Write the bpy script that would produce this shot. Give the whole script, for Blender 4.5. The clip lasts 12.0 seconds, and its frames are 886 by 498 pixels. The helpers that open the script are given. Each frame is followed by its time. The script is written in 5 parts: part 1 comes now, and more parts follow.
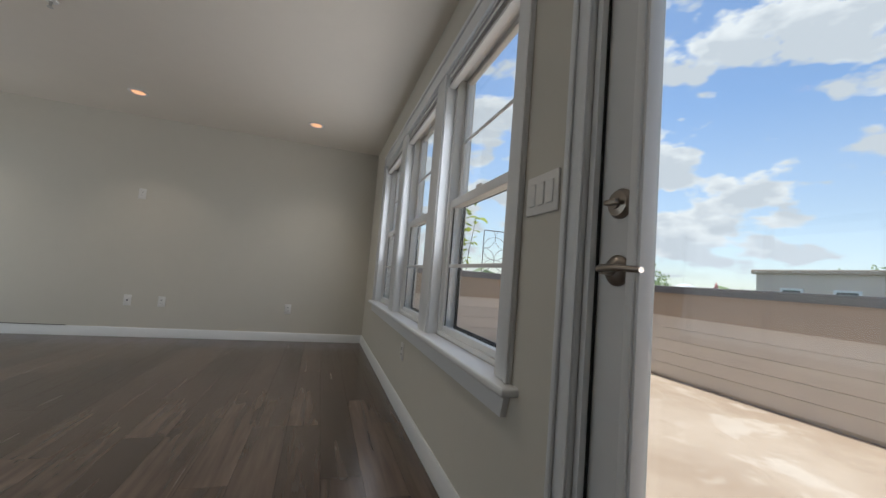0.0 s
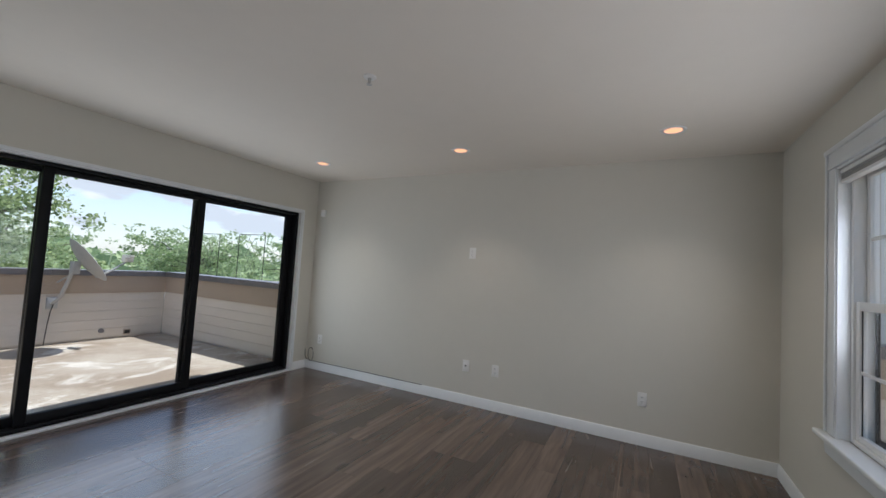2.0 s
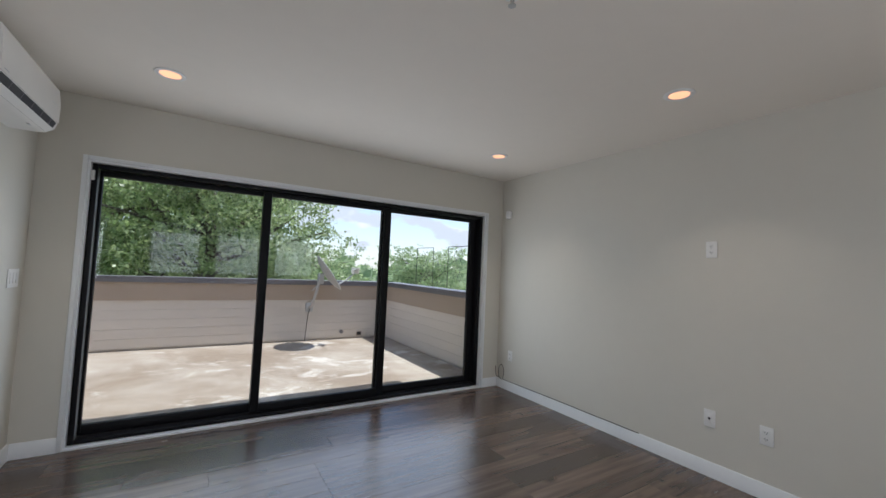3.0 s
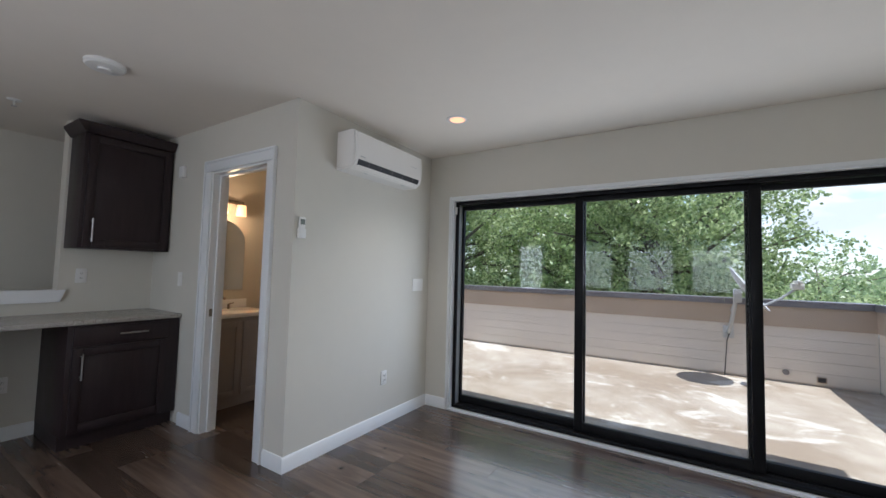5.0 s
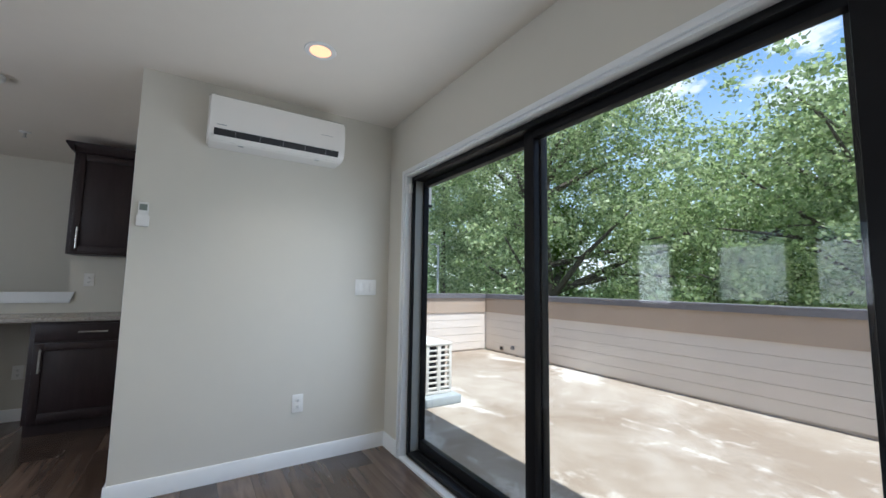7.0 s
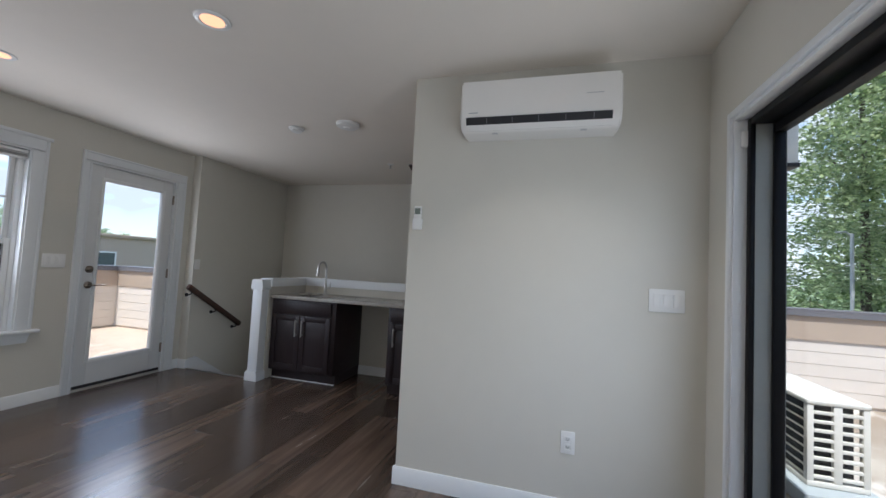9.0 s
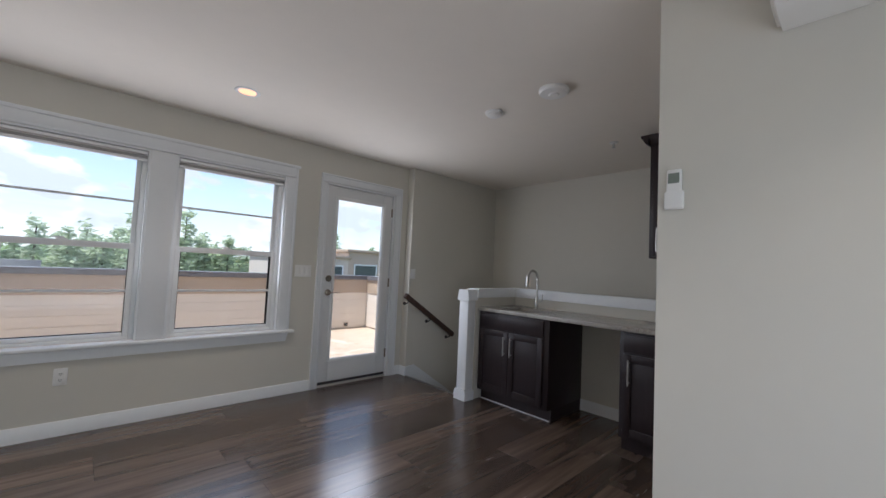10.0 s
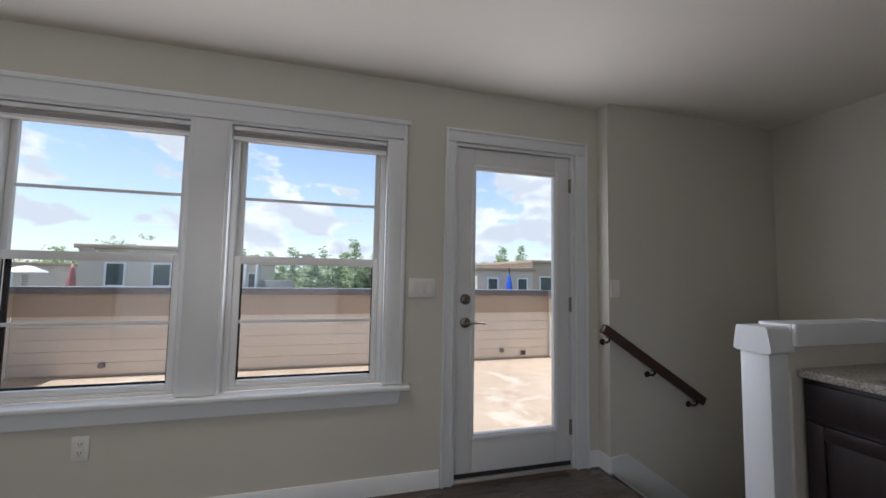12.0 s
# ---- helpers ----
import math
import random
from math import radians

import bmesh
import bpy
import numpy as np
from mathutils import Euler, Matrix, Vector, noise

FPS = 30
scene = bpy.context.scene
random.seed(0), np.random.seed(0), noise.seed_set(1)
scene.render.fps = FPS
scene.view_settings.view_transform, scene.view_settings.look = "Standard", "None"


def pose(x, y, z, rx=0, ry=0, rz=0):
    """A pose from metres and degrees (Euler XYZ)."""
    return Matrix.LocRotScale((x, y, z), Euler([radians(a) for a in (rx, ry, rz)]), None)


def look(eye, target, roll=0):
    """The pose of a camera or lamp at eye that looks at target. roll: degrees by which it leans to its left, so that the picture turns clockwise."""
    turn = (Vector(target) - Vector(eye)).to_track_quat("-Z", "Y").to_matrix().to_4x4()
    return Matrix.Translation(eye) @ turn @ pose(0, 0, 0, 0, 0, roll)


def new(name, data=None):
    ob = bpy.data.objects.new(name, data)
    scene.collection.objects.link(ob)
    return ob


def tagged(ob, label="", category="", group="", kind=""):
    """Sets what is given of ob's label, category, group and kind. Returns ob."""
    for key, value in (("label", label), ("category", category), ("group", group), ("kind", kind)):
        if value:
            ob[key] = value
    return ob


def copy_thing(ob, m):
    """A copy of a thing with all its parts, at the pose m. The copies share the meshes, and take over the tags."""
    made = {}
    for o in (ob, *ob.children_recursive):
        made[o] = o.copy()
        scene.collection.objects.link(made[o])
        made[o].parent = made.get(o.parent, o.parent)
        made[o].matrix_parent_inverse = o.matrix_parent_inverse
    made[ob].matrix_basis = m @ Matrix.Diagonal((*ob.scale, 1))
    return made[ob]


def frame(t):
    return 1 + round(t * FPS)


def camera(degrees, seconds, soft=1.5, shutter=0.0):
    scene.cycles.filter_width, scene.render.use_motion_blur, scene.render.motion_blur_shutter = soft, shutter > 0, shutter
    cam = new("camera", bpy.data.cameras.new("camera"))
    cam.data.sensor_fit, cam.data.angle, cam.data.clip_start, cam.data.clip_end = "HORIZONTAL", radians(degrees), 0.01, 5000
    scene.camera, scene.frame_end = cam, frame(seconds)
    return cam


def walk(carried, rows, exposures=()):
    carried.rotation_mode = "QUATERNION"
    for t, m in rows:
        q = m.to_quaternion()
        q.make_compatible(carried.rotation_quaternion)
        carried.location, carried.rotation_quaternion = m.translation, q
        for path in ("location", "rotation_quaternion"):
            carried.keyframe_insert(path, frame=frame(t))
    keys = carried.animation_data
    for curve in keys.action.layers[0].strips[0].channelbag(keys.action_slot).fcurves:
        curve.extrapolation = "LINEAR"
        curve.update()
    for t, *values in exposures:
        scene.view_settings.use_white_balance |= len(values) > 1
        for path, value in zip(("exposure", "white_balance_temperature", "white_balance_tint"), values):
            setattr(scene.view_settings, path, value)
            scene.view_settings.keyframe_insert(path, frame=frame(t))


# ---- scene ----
cam = camera(97.5, 12.0)
EXPOSURES = [(0.0, 0.04, 6170, 10), (0.5, 0.06, 6110, 10), (1.0, 0.19, 5980, 11), (2.0, 0.26, 5860, 11), (3.5, 0.39, 5840, 12), (5.5, 0.62, 5690, 11), (6.5, 0.67, 5640, 9), (8.5, 0.51, 5680, 10), (9.5, 0.52, 5780, 13), (11.0, 0.54, 5990, 14), (12.0, 0.29, 5970, 14)]
SKY, SUN_POWER, CAN, CAN_COLOR = 0.165, 4.6, 1.9, (1.0, 0.86, 0.70)
DAY_COLOR, EAST_COLOR, SLIDER_DAY, WINDOW_DAY = (0.87, 0.945, 1.0), (0.94, 0.96, 1.0), 14.5, 3.7
PATH = [
    (0, (0.941, 0.862, 0.912), (1.53, 2.768, 1.059), 4.7),
    (0.5, (0.893, 1.125, 1.17), (1.114, 3.109, 1.299), 4.5),
    (1, (0.785, 1.415, 1.311), (0.621, 3.405, 1.427), 4.2),
    (1.5, (0.725, 1.776, 1.36), (0.17, 3.694, 1.481), 3.9),
    (2, (0.587, 2.147, 1.363), (-0.331, 3.921, 1.474), 3.6),
    (2.5, (0.408, 2.54, 1.356), (-0.894, 4.053, 1.471), 3.1),
    (3, (0.308, 2.865, 1.341), (-1.387, 3.922, 1.445), 2.6),
    (3.5, (0.219, 3.207, 1.337), (-1.719, 3.687, 1.45), 2.3),
    (5.5, (-0.405, 4.304, 1.273), (-1.858, 2.937, 1.406), 1.1),
    (6, (-0.948, 4.514, 1.208), (-2.199, 2.963, 1.38), 0.8),
    (6.5, (-1.55, 4.687, 1.193), (-2.71, 3.069, 1.378), 0.5),
    (8.5, (-2.629, 4.42, 1.211), (-2.737, 2.428, 1.359), 3.2),
    (9, (-2.543, 4.115, 1.267), (-2.004, 2.192, 1.373), 3.0),
    (9.5, (-2.427, 3.754, 1.25), (-1.377, 2.055, 1.356), 3.0),
    (10, (-2.201, 3.43, 1.251), (-0.74, 2.068, 1.355), 2.7),
    (10.5, (-1.894, 3.123, 1.235), (-0.159, 2.135, 1.35), 2.5),
    (11, (-1.55, 2.909, 1.197), (0.324, 2.222, 1.329), 2.2),
    (11.5, (-1.144, 2.668, 1.215), (0.784, 2.154, 1.349), 1.9),
    (12, (-0.78, 2.338, 1.248), (1.142, 1.8, 1.384), 1.0),
]
walk(cam, [(t, look(eye, target, roll)) for t, eye, target, roll in PATH], EXPOSURES)

# ---------- sky, sun ----------
SUN = Vector((0.01, 0.40, 1.0)).normalized()
world = bpy.data.worlds.new("sky")
scene.world = world
world.use_nodes = True
wn, wl = world.node_tree.nodes, world.node_tree.links
wn.clear()
w_out = wn.new("ShaderNodeOutputWorld")
w_bg = wn.new("ShaderNodeBackground")
w_sky = wn.new("ShaderNodeTexSky")
w_sky.sky_type = "NISHITA"
w_sky.sun_disc = False
w_sky.sun_elevation = math.asin(SUN.z)
w_sky.sun_rotation = math.atan2(SUN.x, SUN.y)
w_sky.air_density, w_sky.dust_density, w_sky.ozone_density = 1.0, 0.3, 0.9
w_co = wn.new("ShaderNodeTexCoord")
w_sep = wn.new("ShaderNodeSeparateXYZ")
wl.new(w_co.outputs["Generated"], w_sep.inputs[0])
w_dz = wn.new("ShaderNodeMath"); w_dz.operation = "MULTIPLY"; w_dz.inputs[1].default_value = 2.1
wl.new(w_sep.outputs["Z"], w_dz.inputs[0])
w_com = wn.new("ShaderNodeCombineXYZ")
wl.new(w_sep.outputs["X"], w_com.inputs[0]); wl.new(w_sep.outputs["Y"], w_com.inputs[1]); wl.new(w_dz.outputs[0], w_com.inputs[2])
w_hz = wn.new("ShaderNodeMapRange")
w_hz.inputs["From Min"].default_value, w_hz.inputs["From Max"].default_value = 0.0, 0.40
w_hz.inputs["To Min"].default_value, w_hz.inputs["To Max"].default_value = 0.62, 0.0
wl.new(w_sep.outputs["Z"], w_hz.inputs["Value"])
w_pale = wn.new("ShaderNodeMix"); w_pale.data_type = "RGBA"
w_pale.inputs["B"].default_value = (4.3, 4.45, 4.7, 1)
wl.new(w_hz.outputs[0], w_pale.inputs["Factor"]); wl.new(w_sky.outputs[0], w_pale.inputs["A"])


def sky_math(op, u, v, clamp=False):
    """One sum of the sky's shader; u and v are sockets or numbers."""
    m = wn.new("ShaderNodeMath")
    m.operation, m.use_clamp = op, clamp
    for socket, value in zip(m.inputs, (u, v)):
        if isinstance(value, (int, float)):
            socket.default_value = value
        else:
            wl.new(value, socket)
    return m.outputs[0]


def cloud_density(shift):
    """How thick the cumulus is: broad masses, with cauliflower edges. shift: how far below the sight line it is taken."""
    v = wn.new("ShaderNodeVectorMath")
    v.inputs[1].default_value = (1.7, 0.4, shift)
    wl.new(w_com.outputs[0], v.inputs[0])
    total = None
    for scale, detail, weight in ((3.1, 2.0, 0.62), (9.0, 7.0, 0.38)):
        t = wn.new("ShaderNodeTexNoise")
        t.inputs["Scale"].default_value, t.inputs["Detail"].default_value, t.inputs["Roughness"].default_value = scale, detail, 0.55
        wl.new(v.outputs[0], t.inputs["Vector"])
        bit = sky_math("MULTIPLY", t.outputs["Fac"], weight)
        total = bit if total is None else sky_math("ADD", total, bit)
    puff = wn.new("ShaderNodeTexVoronoi")
    puff.feature = "SMOOTH_F1"
    puff.inputs["Scale"].default_value, puff.inputs["Smoothness"].default_value, puff.inputs["Detail"].default_value = 13.0, 0.35, 2.0
    wl.new(v.outputs[0], puff.inputs["Vector"])
    return sky_math("SUBTRACT", total, sky_math("MULTIPLY", puff.outputs["Distance"], 0.11))


w_here, w_below = cloud_density(0.0), cloud_density(-0.10)
w_r = wn.new("ShaderNodeValToRGB")
w_r.color_ramp.elements[0].position, w_r.color_ramp.elements[1].position = 0.412, 0.455
wl.new(sky_math("ADD", w_here, sky_math("MULTIPLY", w_hz.outputs[0], 0.05)), w_r.inputs[0])
w_lit = wn.new("ShaderNodeMix"); w_lit.data_type = "RGBA"
w_lit.inputs["A"].default_value, w_lit.inputs["B"].default_value = (4.0, 4.2, 4.5, 1), (5.5, 5.55, 5.65, 1)
wl.new(sky_math("ADD", sky_math("MULTIPLY", sky_math("SUBTRACT", w_below, w_here), 9.0), 0.6, True), w_lit.inputs["Factor"])
w_mix = wn.new("ShaderNodeMix"); w_mix.data_type = "RGBA"
wl.new(w_r.outputs["Color"], w_mix.inputs["Factor"])
wl.new(w_pale.outputs["Result"], w_mix.inputs["A"])
wl.new(w_lit.outputs["Result"], w_mix.inputs["B"])
wl.new(w_mix.outputs["Result"], w_bg.inputs[0])
w_bg.inputs[1].default_value = SKY
wl.new(w_bg.outputs[0], w_out.inputs[0])


def opening_light(name, length, height, at, rz, up, watts, color):
    """Daylight from the sky and the bright terrace through an opening: an area lamp inside it. rz: the way it faces; up: its tilt."""
    a = bpy.data.lights.new(name, "AREA")
    a.shape, a.size, a.size_y, a.energy, a.color = "RECTANGLE", length, height, watts, color
    new(name, a).matrix_world = pose(*at, 0, 0, rz) @ pose(0, 0, 0, 90 + up, 0, 0)


opening_light("slider_daylight", 3.3, 1.45, (-3.275, 3.93, 1.06), -90, 3, SLIDER_DAY, DAY_COLOR)
for wy in (2.4725, 3.5175, 4.5625):
    opening_light("window_daylight", 0.74, 0.74, (1.572, wy, 1.42), 90, 0, WINDOW_DAY * 1.15, EAST_COLOR)
opening_light("door_daylight", 0.50, 0.95, (1.505, 1.19, 1.42), 90, 0, WINDOW_DAY * 1.7, EAST_COLOR)

sun_data = bpy.data.lights.new("sun", "SUN")
sun_data.energy, sun_data.angle, sun_data.color = SUN_POWER, radians(0.53), (1.0, 0.95, 0.87)
sun = new("sun", sun_data)
sun.matrix_world = look((6, 15, 36), (6 - SUN.x, 15 - SUN.y, 36 - SUN.z))


# ---------- materials ----------
def mat(name, color, rough=0.5, metal=0.0, var=0.06, scale=6.0, bump=0.0, bump_scale=60.0, coat=0.0, rand=0.0, stretch=(1, 1, 1), coarse=0.0, emit=0.0):
    """A surface with colour variation at two scales, relief and gloss that varies a little."""
    m = bpy.data.materials.new(name)
    m.use_nodes = True
    n, l = m.node_tree.nodes, m.node_tree.links
    b = n["Principled BSDF"]
    b.inputs["Roughness"].default_value, b.inputs["Metallic"].default_value = rough, metal
    b.inputs["Coat Weight"].default_value = coat
    co = n.new("ShaderNodeTexCoord")
    mp = n.new("ShaderNodeMapping")
    mp.inputs["Scale"].default_value = stretch
    l.new(co.outputs["Object"], mp.inputs[0])
    vec = mp.outputs[0]
    if rand:
        info = n.new("ShaderNodeObjectInfo")
        mul = n.new("ShaderNodeMath"); mul.operation = "MULTIPLY"; mul.inputs[1].default_value = 37.0
        l.new(info.outputs["Random"], mul.inputs[0])
        va = n.new("ShaderNodeVectorMath"); va.operation = "ADD"
        l.new(vec, va.inputs[0]); l.new(mul.outputs[0], va.inputs[1])
        vec = va.outputs[0]
    n1 = n.new("ShaderNodeTexNoise"); n1.inputs["Scale"].default_value = scale; n1.inputs["Detail"].default_value = 6
    n2 = n.new("ShaderNodeTexNoise"); n2.inputs["Scale"].default_value = scale * 9; n2.inputs["Detail"].default_value = 4
    l.new(vec, n1.inputs["Vector"]); l.new(vec, n2.inputs["Vector"])
    add = n.new("ShaderNodeMath"); add.operation = "MULTIPLY_ADD"; add.inputs[1].default_value = 0.5
    l.new(n2.outputs["Fac"], add.inputs[0]); l.new(n1.outputs["Fac"], add.inputs[2])
    mr = n.new("ShaderNodeMapRange")
    mr.inputs["From Min"].default_value, mr.inputs["From Max"].default_value = 0.45, 1.05
    mr.inputs["To Min"].default_value, mr.inputs["To Max"].default_value = 1 - var, 1 + var
    l.new(add.outputs[0], mr.inputs["Value"])
    fac = mr.outputs[0]
    if rand:
        m2 = n.new("ShaderNodeMapRange")
        m2.inputs["To Min"].default_value, m2.inputs["To Max"].default_value = 1 - rand, 1 + rand
        l.new(info.outputs["Random"], m2.inputs["Value"])
        mm = n.new("ShaderNodeMath"); mm.operation = "MULTIPLY"
        l.new(fac, mm.inputs[0]); l.new(m2.outputs[0], mm.inputs[1])
        fac = mm.outputs[0]
    vm = n.new("ShaderNodeVectorMath"); vm.operation = "SCALE"
    vm.inputs[0].default_value = color
    l.new(fac, vm.inputs["Scale"])
    l.new(vm.outputs[0], b.inputs["Base Color"])
    rr = n.new("ShaderNodeMapRange")
    rr.inputs["To Min"].default_value, rr.inputs["To Max"].default_value = max(0.02, rough - 0.08), min(1, rough + 0.08)
    l.new(n1.outputs["Fac"], rr.inputs["Value"])
    l.new(rr.outputs[0], b.inputs["Roughness"])
    if bump:
        n3 = n.new("ShaderNodeTexNoise"); n3.inputs["Scale"].default_value = bump_scale; n3.inputs["Detail"].default_value = 3
        l.new(vec, n3.inputs["Vector"])
        bp = n.new("ShaderNodeBump"); bp.inputs["Strength"].default_value = bump; bp.inputs["Distance"].default_value = 0.004
        l.new(n3.outputs["Fac"], bp.inputs["Height"])
        l.new(bp.outputs[0], b.inputs["Normal"])
    if emit:
        b.inputs["Emission Color"].default_value = (*color, 1)
        b.inputs["Emission Strength"].default_value = emit
    return m


def glass_mat(name, tint=(0.97, 0.99, 0.98), gloss=0.025, rough=0.0):
    """A thin clear pane: mostly see-through, with a weak mirror image."""
    m = bpy.data.materials.new(name)
    m.use_nodes = True
    n, l = m.node_tree.nodes, m.node_tree.links
    n.clear()
    o = n.new("ShaderNodeOutputMaterial")
    tr = n.new("ShaderNodeBsdfTransparent"); tr.inputs[0].default_value = (*tint, 1)
    gl = n.new("ShaderNodeBsdfGlossy"); gl.inputs["Roughness"].default_value = rough
    fr = n.new("ShaderNodeLayerWeight"); fr.inputs[0].default_value = 0.5
    pw = n.new("ShaderNodeMath"); pw.operation = "POWER"; pw.inputs[1].default_value = 5.0
    l.new(fr.outputs["Facing"], pw.inputs[0])
    mu = n.new("ShaderNodeMath"); mu.operation = "MULTIPLY_ADD"; mu.inputs[1].default_value = 0.55; mu.inputs[2].default_value = gloss
    mu.use_clamp = True
    l.new(pw.outputs[0], mu.inputs[0])
    mx = n.new("ShaderNodeMixShader")
    l.new(mu.outputs[0], mx.inputs[0])
    l.new(tr.outputs[0], mx.inputs[1]); l.new(gl.outputs[0], mx.inputs[2]); l.new(mx.outputs[0], o.inputs[0])
    return m


def ramp_mat(m, stops, scale, detail=6, grit=0.5, stretch=(1, 1, 1), rough_range=(0.4, 0.7), rand=0.0, bump=0.0, distortion=0.0):
    """Puts a noise-driven colour ramp in place of the plain colour."""
    n, l = m.node_tree.nodes, m.node_tree.links
    b = n["Principled BSDF"]
    co = n.new("ShaderNodeTexCoord"); mp = n.new("ShaderNodeMapping"); mp.inputs["Scale"].default_value = stretch
    l.new(co.outputs["Object"], mp.inputs[0])
    vec = mp.outputs[0]
    info = n.new("ShaderNodeObjectInfo")
    if rand:
        mul = n.new("ShaderNodeMath"); mul.operation = "MULTIPLY"; mul.inputs[1].default_value = 53.0
        l.new(info.outputs["Random"], mul.inputs[0])
        va = n.new("ShaderNodeVectorMath"); va.operation = "ADD"
        l.new(vec, va.inputs[0]); l.new(mul.outputs[0], va.inputs[1]); vec = va.outputs[0]
    t = n.new("ShaderNodeTexNoise"); t.inputs["Scale"].default_value = scale; t.inputs["Detail"].default_value = detail
    t.inputs["Distortion"].default_value = distortion
    t.inputs["Roughness"].default_value = grit
    l.new(vec, t.inputs["Vector"])
    r = n.new("ShaderNodeValToRGB")
    while len(r.color_ramp.elements) < len(stops):
        r.color_ramp.elements.new(0.5)
    for e, (p, c) in zip(r.color_ramp.elements, stops):
        e.position, e.color = p, (*c, 1)
    l.new(t.outputs["Fac"], r.inputs[0])
    out = r.outputs[0]
    if rand:
        m2 = n.new("ShaderNodeMapRange"); m2.inputs["To Min"].default_value, m2.inputs["To Max"].default_value = 1 - rand, 1 + rand
        l.new(info.outputs["Random"], m2.inputs["Value"])
        vm = n.new("ShaderNodeVectorMath"); vm.operation = "SCALE"
        l.new(out, vm.inputs[0]); l.new(m2.outputs[0], vm.inputs["Scale"]); out = vm.outputs[0]
    l.new(out, b.inputs["Base Color"])
    rr = n.new("ShaderNodeMapRange"); rr.inputs["To Min"].default_value, rr.inputs["To Max"].default_value = rough_range
    l.new(t.outputs["Fac"], rr.inputs["Value"]); l.new(rr.outputs[0], b.inputs["Roughness"])
    if bump:
        bp = n.new("ShaderNodeBump"); bp.inputs["Strength"].default_value = bump; bp.inputs["Distance"].default_value = 0.003
        l.new(t.outputs["Fac"], bp.inputs["Height"]); l.new(bp.outputs[0], b.inputs["Normal"])
    return m


M_WALL = mat("greige_wall_paint", (0.645, 0.618, 0.545), 0.75, var=0.02, scale=1.2, bump=0.06, bump_scale=240)
M_CEIL = mat("ceiling_paint", (0.81, 0.75, 0.665), 0.85, var=0.02, scale=1.0, bump=0.08, bump_scale=200)
M_TRIM = mat("white_trim_paint", (0.79, 0.805, 0.81), 0.38, var=0.02, scale=3)
M_DOOR = mat("white_door_paint", (0.74, 0.74, 0.73), 0.42, var=0.02, scale=3)
M_VINYL = mat("white_vinyl", (0.82, 0.82, 0.81), 0.35, var=0.015, scale=4)
M_PLASTIC = mat("white_plastic", (0.82, 0.81, 0.78), 0.35, var=0.01)
M_ACPLASTIC = mat("ac_plastic", (0.84, 0.82, 0.78), 0.13, var=0.01)
M_BLACK = mat("black_frame", (0.012, 0.012, 0.013), 0.38, var=0.1)
M_LINER = mat("grey_liner", (0.30, 0.32, 0.31), 0.5, var=0.05)
M_DARK = mat("dark_slot", (0.02, 0.02, 0.022), 0.6, var=0.1)
M_ESPRESSO = mat("espresso_wood", (0.025, 0.0155, 0.017), 0.42, var=0.3, scale=5, stretch=(9, 9, 1), bump=0.05, bump_scale=40)
M_NICKEL = mat("brushed_nickel", (0.55, 0.54, 0.52), 0.3, 1.0, var=0.05)
M_BRONZE = mat("satin_bronze", (0.30, 0.26, 0.22), 0.33, 1.0, var=0.08)
M_RAIL = mat("dark_stained_oak", (0.055, 0.025, 0.018), 0.35, var=0.3, scale=4, stretch=(8, 2, 8))
M_CABLE = mat("black_cable", (0.015, 0.015, 0.015), 0.5)
for m, gloss in ((M_BLACK, 0.12), (M_ESPRESSO, 0.40)):
    m.node_tree.nodes["Principled BSDF"].inputs["Specular IOR Level"].default_value = gloss
M_GLASS = glass_mat("window_glass")
M_SLGLASS = glass_mat("slider_glass", (0.985, 0.995, 0.99), 0.02)
M_MIRROR = mat("mirror", (0.85, 0.87, 0.86), 0.08, 1.0, var=0.0)
M_SHADE = mat("lit_glass_shade", (1.0, 0.60, 0.27), 0.4, var=0.02, emit=1.0)
M_LENS = mat("lit_lens", (1.0, 0.50, 0.26), 0.5, var=0.02, emit=0.85)
M_GRANITE = ramp_mat(mat("granite", (0.5, 0.48, 0.45), 0.2), [(0.30, (0.12, 0.10, 0.09)), (0.42, (0.33, 0.30, 0.265)), (0.55, (0.45, 0.425, 0.385)), (0.75, (0.58, 0.56, 0.52))], 150, 5, rough_range=(0.12, 0.3))
M_PLANK = ramp_mat(mat("laminate_plank", (0.1, 0.08, 0.06), 0.4), [(0.26, (0.060, 0.039, 0.029)), (0.44, (0.088, 0.060, 0.045)), (0.58, (0.114, 0.080, 0.060)), (0.80, (0.155, 0.114, 0.087))], 3.2, 6, 0.5, stretch=(6.5, 0.45, 1), rough_range=(0.18, 0.31), rand=0.38, bump=0.02, distortion=0.3)


